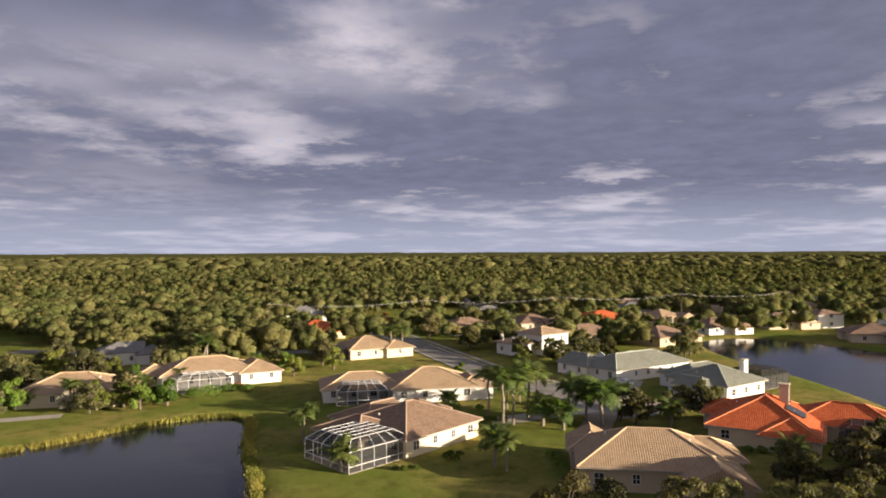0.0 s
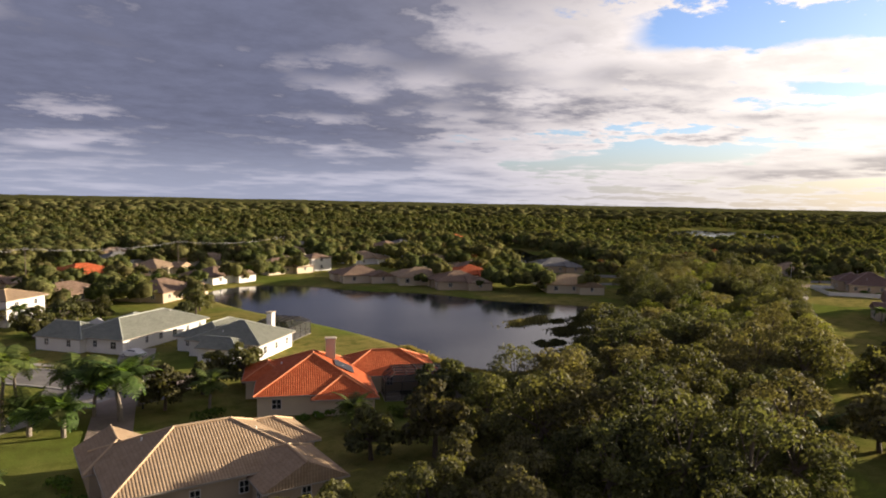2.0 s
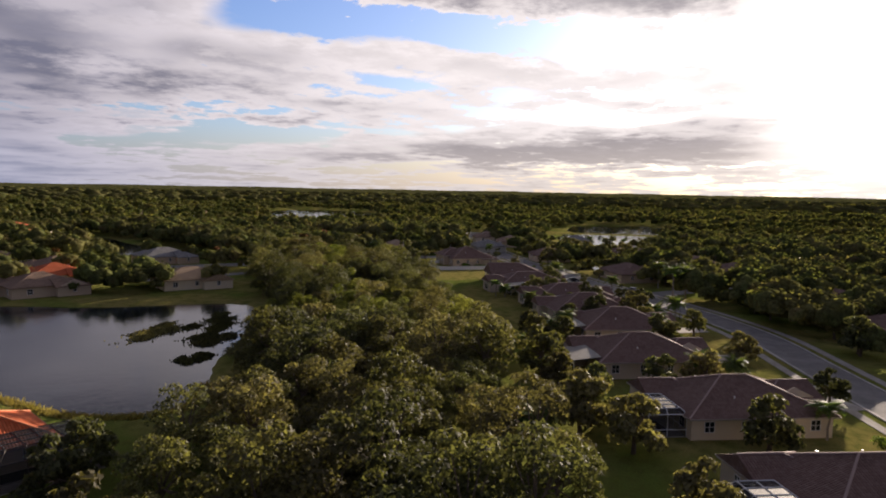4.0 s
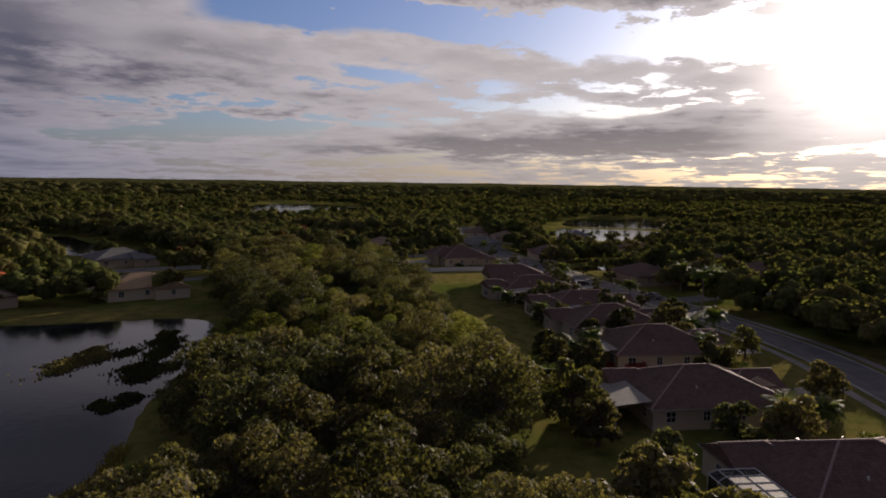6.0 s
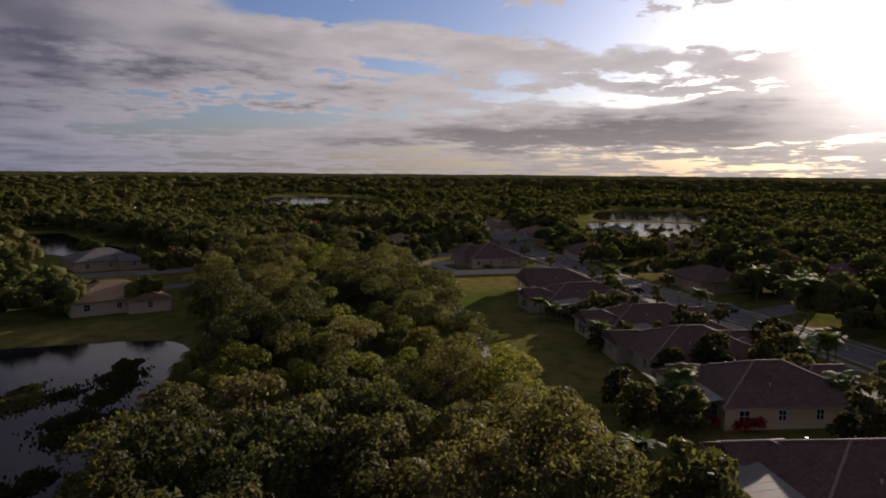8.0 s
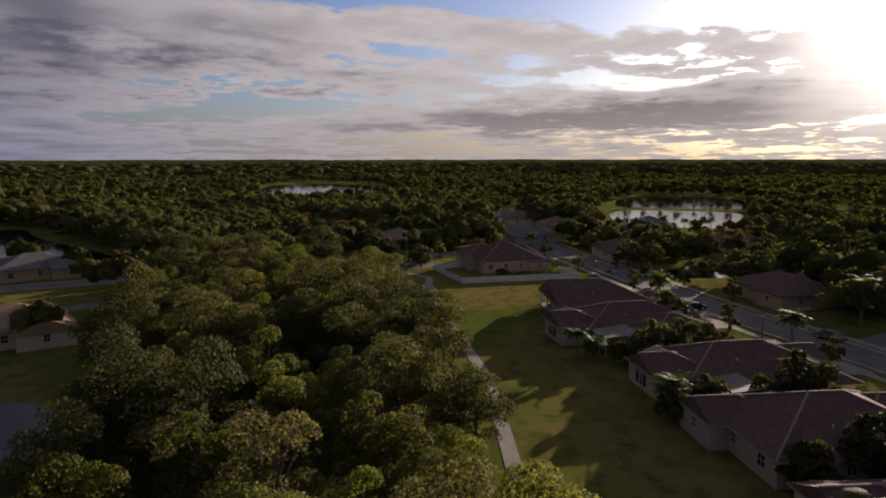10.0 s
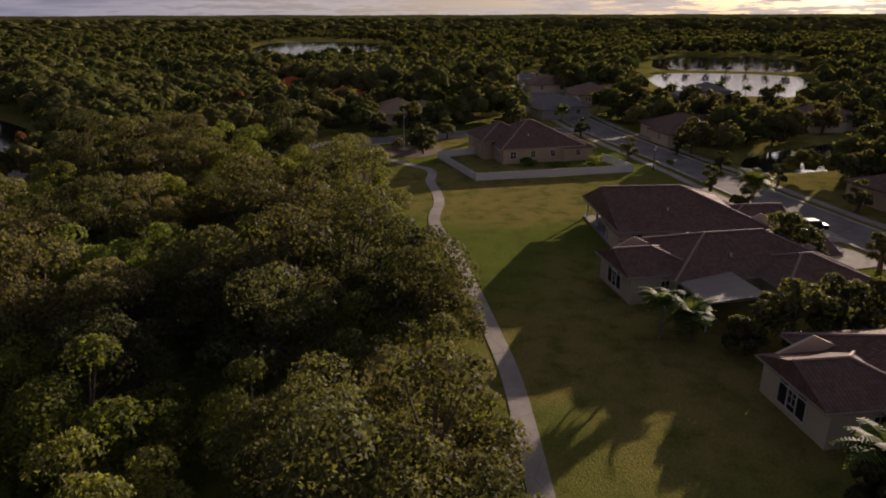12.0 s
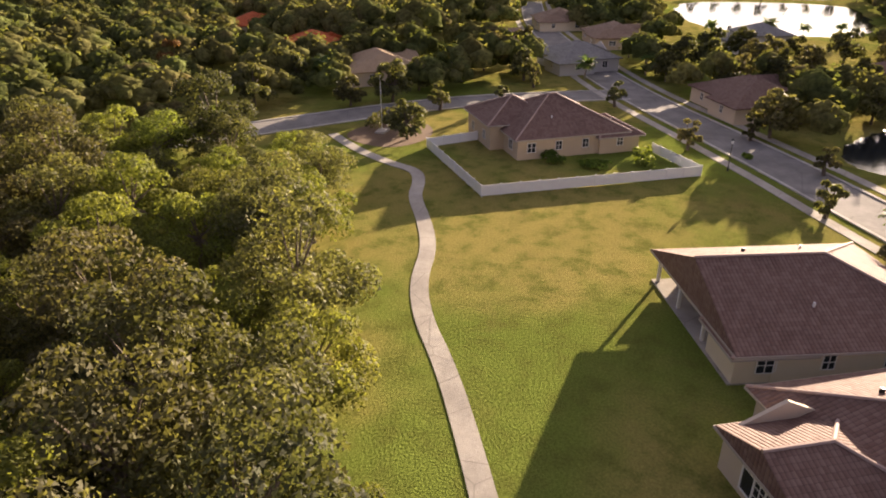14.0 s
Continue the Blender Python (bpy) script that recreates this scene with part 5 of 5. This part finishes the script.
THIN = [([(165, 195), (200, 172), (262, 196), (335, 320), (250, 350), (150, 300), (125, 240)], 0.10), ([(-60, 212), (0, 206), (110, 240), (130, 270), (120, 335), (0, 325), (-75, 305)], 0.16)]
OPEN = [[(322, 86), (332, 140), (380, 136), (385, 86)], [(340, 40), (346, 64), (392, 80), (470, 84), (530, 80), (530, 0), (440, 8), (395, 18)], [(478, 215), (506, 290), (545, 330), (575, 330), (560, 225)], [(-120, 60), (-120, 150), (-60, 172), (-36, 190), (0, 205), (75, 205), (84, 230), (110, 240), (125, 235), (150, 190), (172, 150), (215, 158), (245, 140), (262, 150), (300, 118), (330, 104), (300, 75), (262, 52),
         (215, 25), (150, 0), (80, -12), (20, 40), (-20, 30)]]
far_woods("woods_near", 26000, 90, 420, 5.9, 5, 75, 0.40, 8.2, 70, 1.2, "oak and pine woods round the houses")
far_woods("woods_middle", 40000, 400, 1000, 9.6, 2, 16, 0.75, 8.6, 80, 1.45, "far woods of mixed trees")
far_woods("woods_far", 30000, 980, 2300, 22.0, 1, 0, 1.5, 11.0, 90, 2.3, "distant woods towards the horizon")


def canopy():
    """The closed tops of the farthest woods, out to the horizon."""
    az = np.radians(np.linspace(-60, 140, 420))
    rr = np.geomspace(2100, 4900, 60)
    a, r = np.meshgrid(az, rr, indexing="ij")
    x, y = 60 + r * np.sin(a), 60 + r * np.cos(a)
    z = 7 + 5 * np.random.default_rng(4).random(a.shape) + 3 * np.sin(x / 210) * np.sin(y / 170) + np.clip((r - 2000) / 2900, 0, 1) * 9
    nx, ny = a.shape
    idx = np.arange(nx * ny).reshape(nx, ny)
    f = np.stack([idx[:-1, :-1], idx[:-1, 1:], idx[1:, 1:], idx[1:, :-1]], -1).reshape(-1, 4)
    me = quick_mesh("woods_horizon", np.stack([x, y, z], -1).reshape(-1, 3), f, FAR)
    tagged(new("woods_horizon", me), "closed woods on the horizon", "woods", kind="stuff")


canopy()


# ---- small things ----
def car(x, y, rot, paint, label):
    ob = thing("car", x, y, rot, 0.045, label, "car", "parked cars")
    bm = bmesh.new()
    prof = [(-2.2, 0.35), (-2.25, 0.75), (-2.0, 0.95), (-1.55, 1.02), (-1.0, 1.5), (0.5, 1.52), (1.15, 1.05), (2.05, 0.9), (2.25, 0.65), (2.2, 0.35)]
    rows = [[bm.verts.new((u, s * (0.88 if z < 1.2 else 0.68), z)) for u, z in prof] for s in (-1, 1)]
    n = len(prof)
    for k in range(n - 1):
        bm.faces.new((rows[0][k], rows[0][k + 1], rows[1][k + 1], rows[1][k]))
    bm.faces.new(rows[0])
    bm.faces.new(rows[1][::-1])
    bm.faces.new((rows[0][n - 1], rows[0][0], rows[1][0], rows[1][n - 1]))
    part("body", bm, paint, ob)
    bm = bmesh.new()
    for s in (-1, 1):
        q = [bm.verts.new((u, s * 0.80, z)) for u, z in ((-1.25, 1.06), (0.85, 1.06), (0.4, 1.42), (-0.9, 1.42))]
        bm.faces.new(q if s < 0 else q[::-1])
    add_box(bm, -0.9, 0.4, -0.785, 0.785, 1.1, 1.4)
    part("side_windows", bm, GLASS, ob)
    bm = bmesh.new()
    add_box(bm, 0.55, 1.1, -0.62, 0.62, 1.1, 1.13)
    for v in bm.verts:
        v.co.z += 0.36 * (1.1 - v.co.x) / 0.55 + 0.03
    part("windscreen", bm, GLASS, ob)
    for u in (-1.4, 1.4):
        for s in (-1, 1):
            w_ = part("wheel", tube((u, s * 0.66, 0.33), (u, s * 0.9, 0.33), 0.33, 0.33, 16), TYRE, ob)
            part("rim", tube((u, s * 0.9, 0.33), (u, s * 0.915, 0.33), 0.2, 0.18, 12), ALU, w_)
    for s in (-1, 1):
        part("headlight", box(2.12, 2.24, s * 0.62 - 0.16, s * 0.62 + 0.16, 0.66, 0.8, 0.02), ALU, ob)
    return ob


TYRE = plain("tyre_rubber", (0.02, 0.02, 0.02), 0.85, 0.1)
car(228, 56.5, 108, plain("silver_car_paint", (0.42, 0.43, 0.44), 0.3, 0.05, 1.5, 0.4), "silver car parked on a driveway")
car(232.5, 54.5, 112, plain("black_car_paint", (0.02, 0.021, 0.024), 0.25, 0.05), "dark car parked on a driveway")
car(40, 150, 120, plain("white_car_paint", (0.75, 0.75, 0.74), 0.3, 0.05), "white car parked before a garage")
car(216, 36, 40, plain("grey_car_paint", (0.12, 0.12, 0.13), 0.3, 0.05), "grey car parked at the street corner")


def street_lamp(x, y, turn):
    ob = thing("street_lamp", x, y, turn, 0, "black post lamp with a pale glass head", "street lamp", "street lamps")
    part("base", tube((0, 0, 0), (0, 0, 0.6), 0.14, 0.09, 8), DARKMETAL, ob)
    part("post", tube((0, 0, 0.6), (0, 0, 3.6), 0.06, 0.05, 8), DARKMETAL, ob)
    part("lamp_glass", tube((0, 0, 3.6), (0, 0, 4.05), 0.12, 0.2, 8), TRIM, ob)
    part("lamp_cap", tube((0, 0, 4.05), (0, 0, 4.3), 0.24, 0.03, 8), DARKMETAL, ob)
    return ob


for x, y in ((265, 73.5), (31, 118.5), (214, 46), (176, 27)):
    street_lamp(x, y, 0)


def flagpole(x, y):
    ob = thing("flagpole", x, y, 0, 0, "thin pale metal flagpole on a small plinth", "pole")
    part("pole", tube((0, 0, 0.3), (0, 0, 8.5), 0.06, 0.035, 8), ALU, ob)
    part("plinth", box(-1.2, 1.2, -0.8, 0.8, 0, 0.3, 0.04), CONCRETE, ob)
    part("finial", tube((0, 0, 8.5), (0, 0, 8.62), 0.07, 0.02, 8), ALU, ob)


flagpole(271, 123)


def power_line(ends, poles, label):
    """Wooden poles with a cross-arm each, and three sagging wires."""
    ob = thing("power_line", *ends[0], 0, 0, label, "power line")
    (x0, y0), (x1, y1) = ends
    dx, dy = x1 - x0, y1 - y0
    side = Vector((-dy, dx, 0)).normalized()
    for k in range(poles):
        f_ = Vector((dx * k / (poles - 1), dy * k / (poles - 1), 0))
        pole = part("pole", tube(f_ - Vector((0, 0, 0.3)), f_ + Vector((0, 0, 12.4)), 0.16, 0.11, 8), BARK, ob)
        part("cross_arm", tube(f_ + side * 1.2 + Vector((0, 0, 11.8)), f_ - side * 1.2 + Vector((0, 0, 11.8)), 0.07, 0.07, 4), BARK, pole)
    for off in (-1.1, 0.0, 1.1):
        bm = bmesh.new()
        for k in range(poles - 1):
            pts = []
            for i in range(9):
                u = (k + i / 8) / (poles - 1)
                pts.append(Vector((dx * u, dy * u, 11.95 + (0.4 if off == 0 else 0) - 1.6 * (1 - (2 * i / 8 - 1) ** 2))) + side * off)
            for a, b in zip(pts, pts[1:]):
                add_tube(bm, a, b, 0.013, 0.013, 4)
        part("wire", bm, ALU, ob)
    return ob


power_line([(-60, 232), (150, 292)], 5, "weathered wooden power poles with thin pale wires")
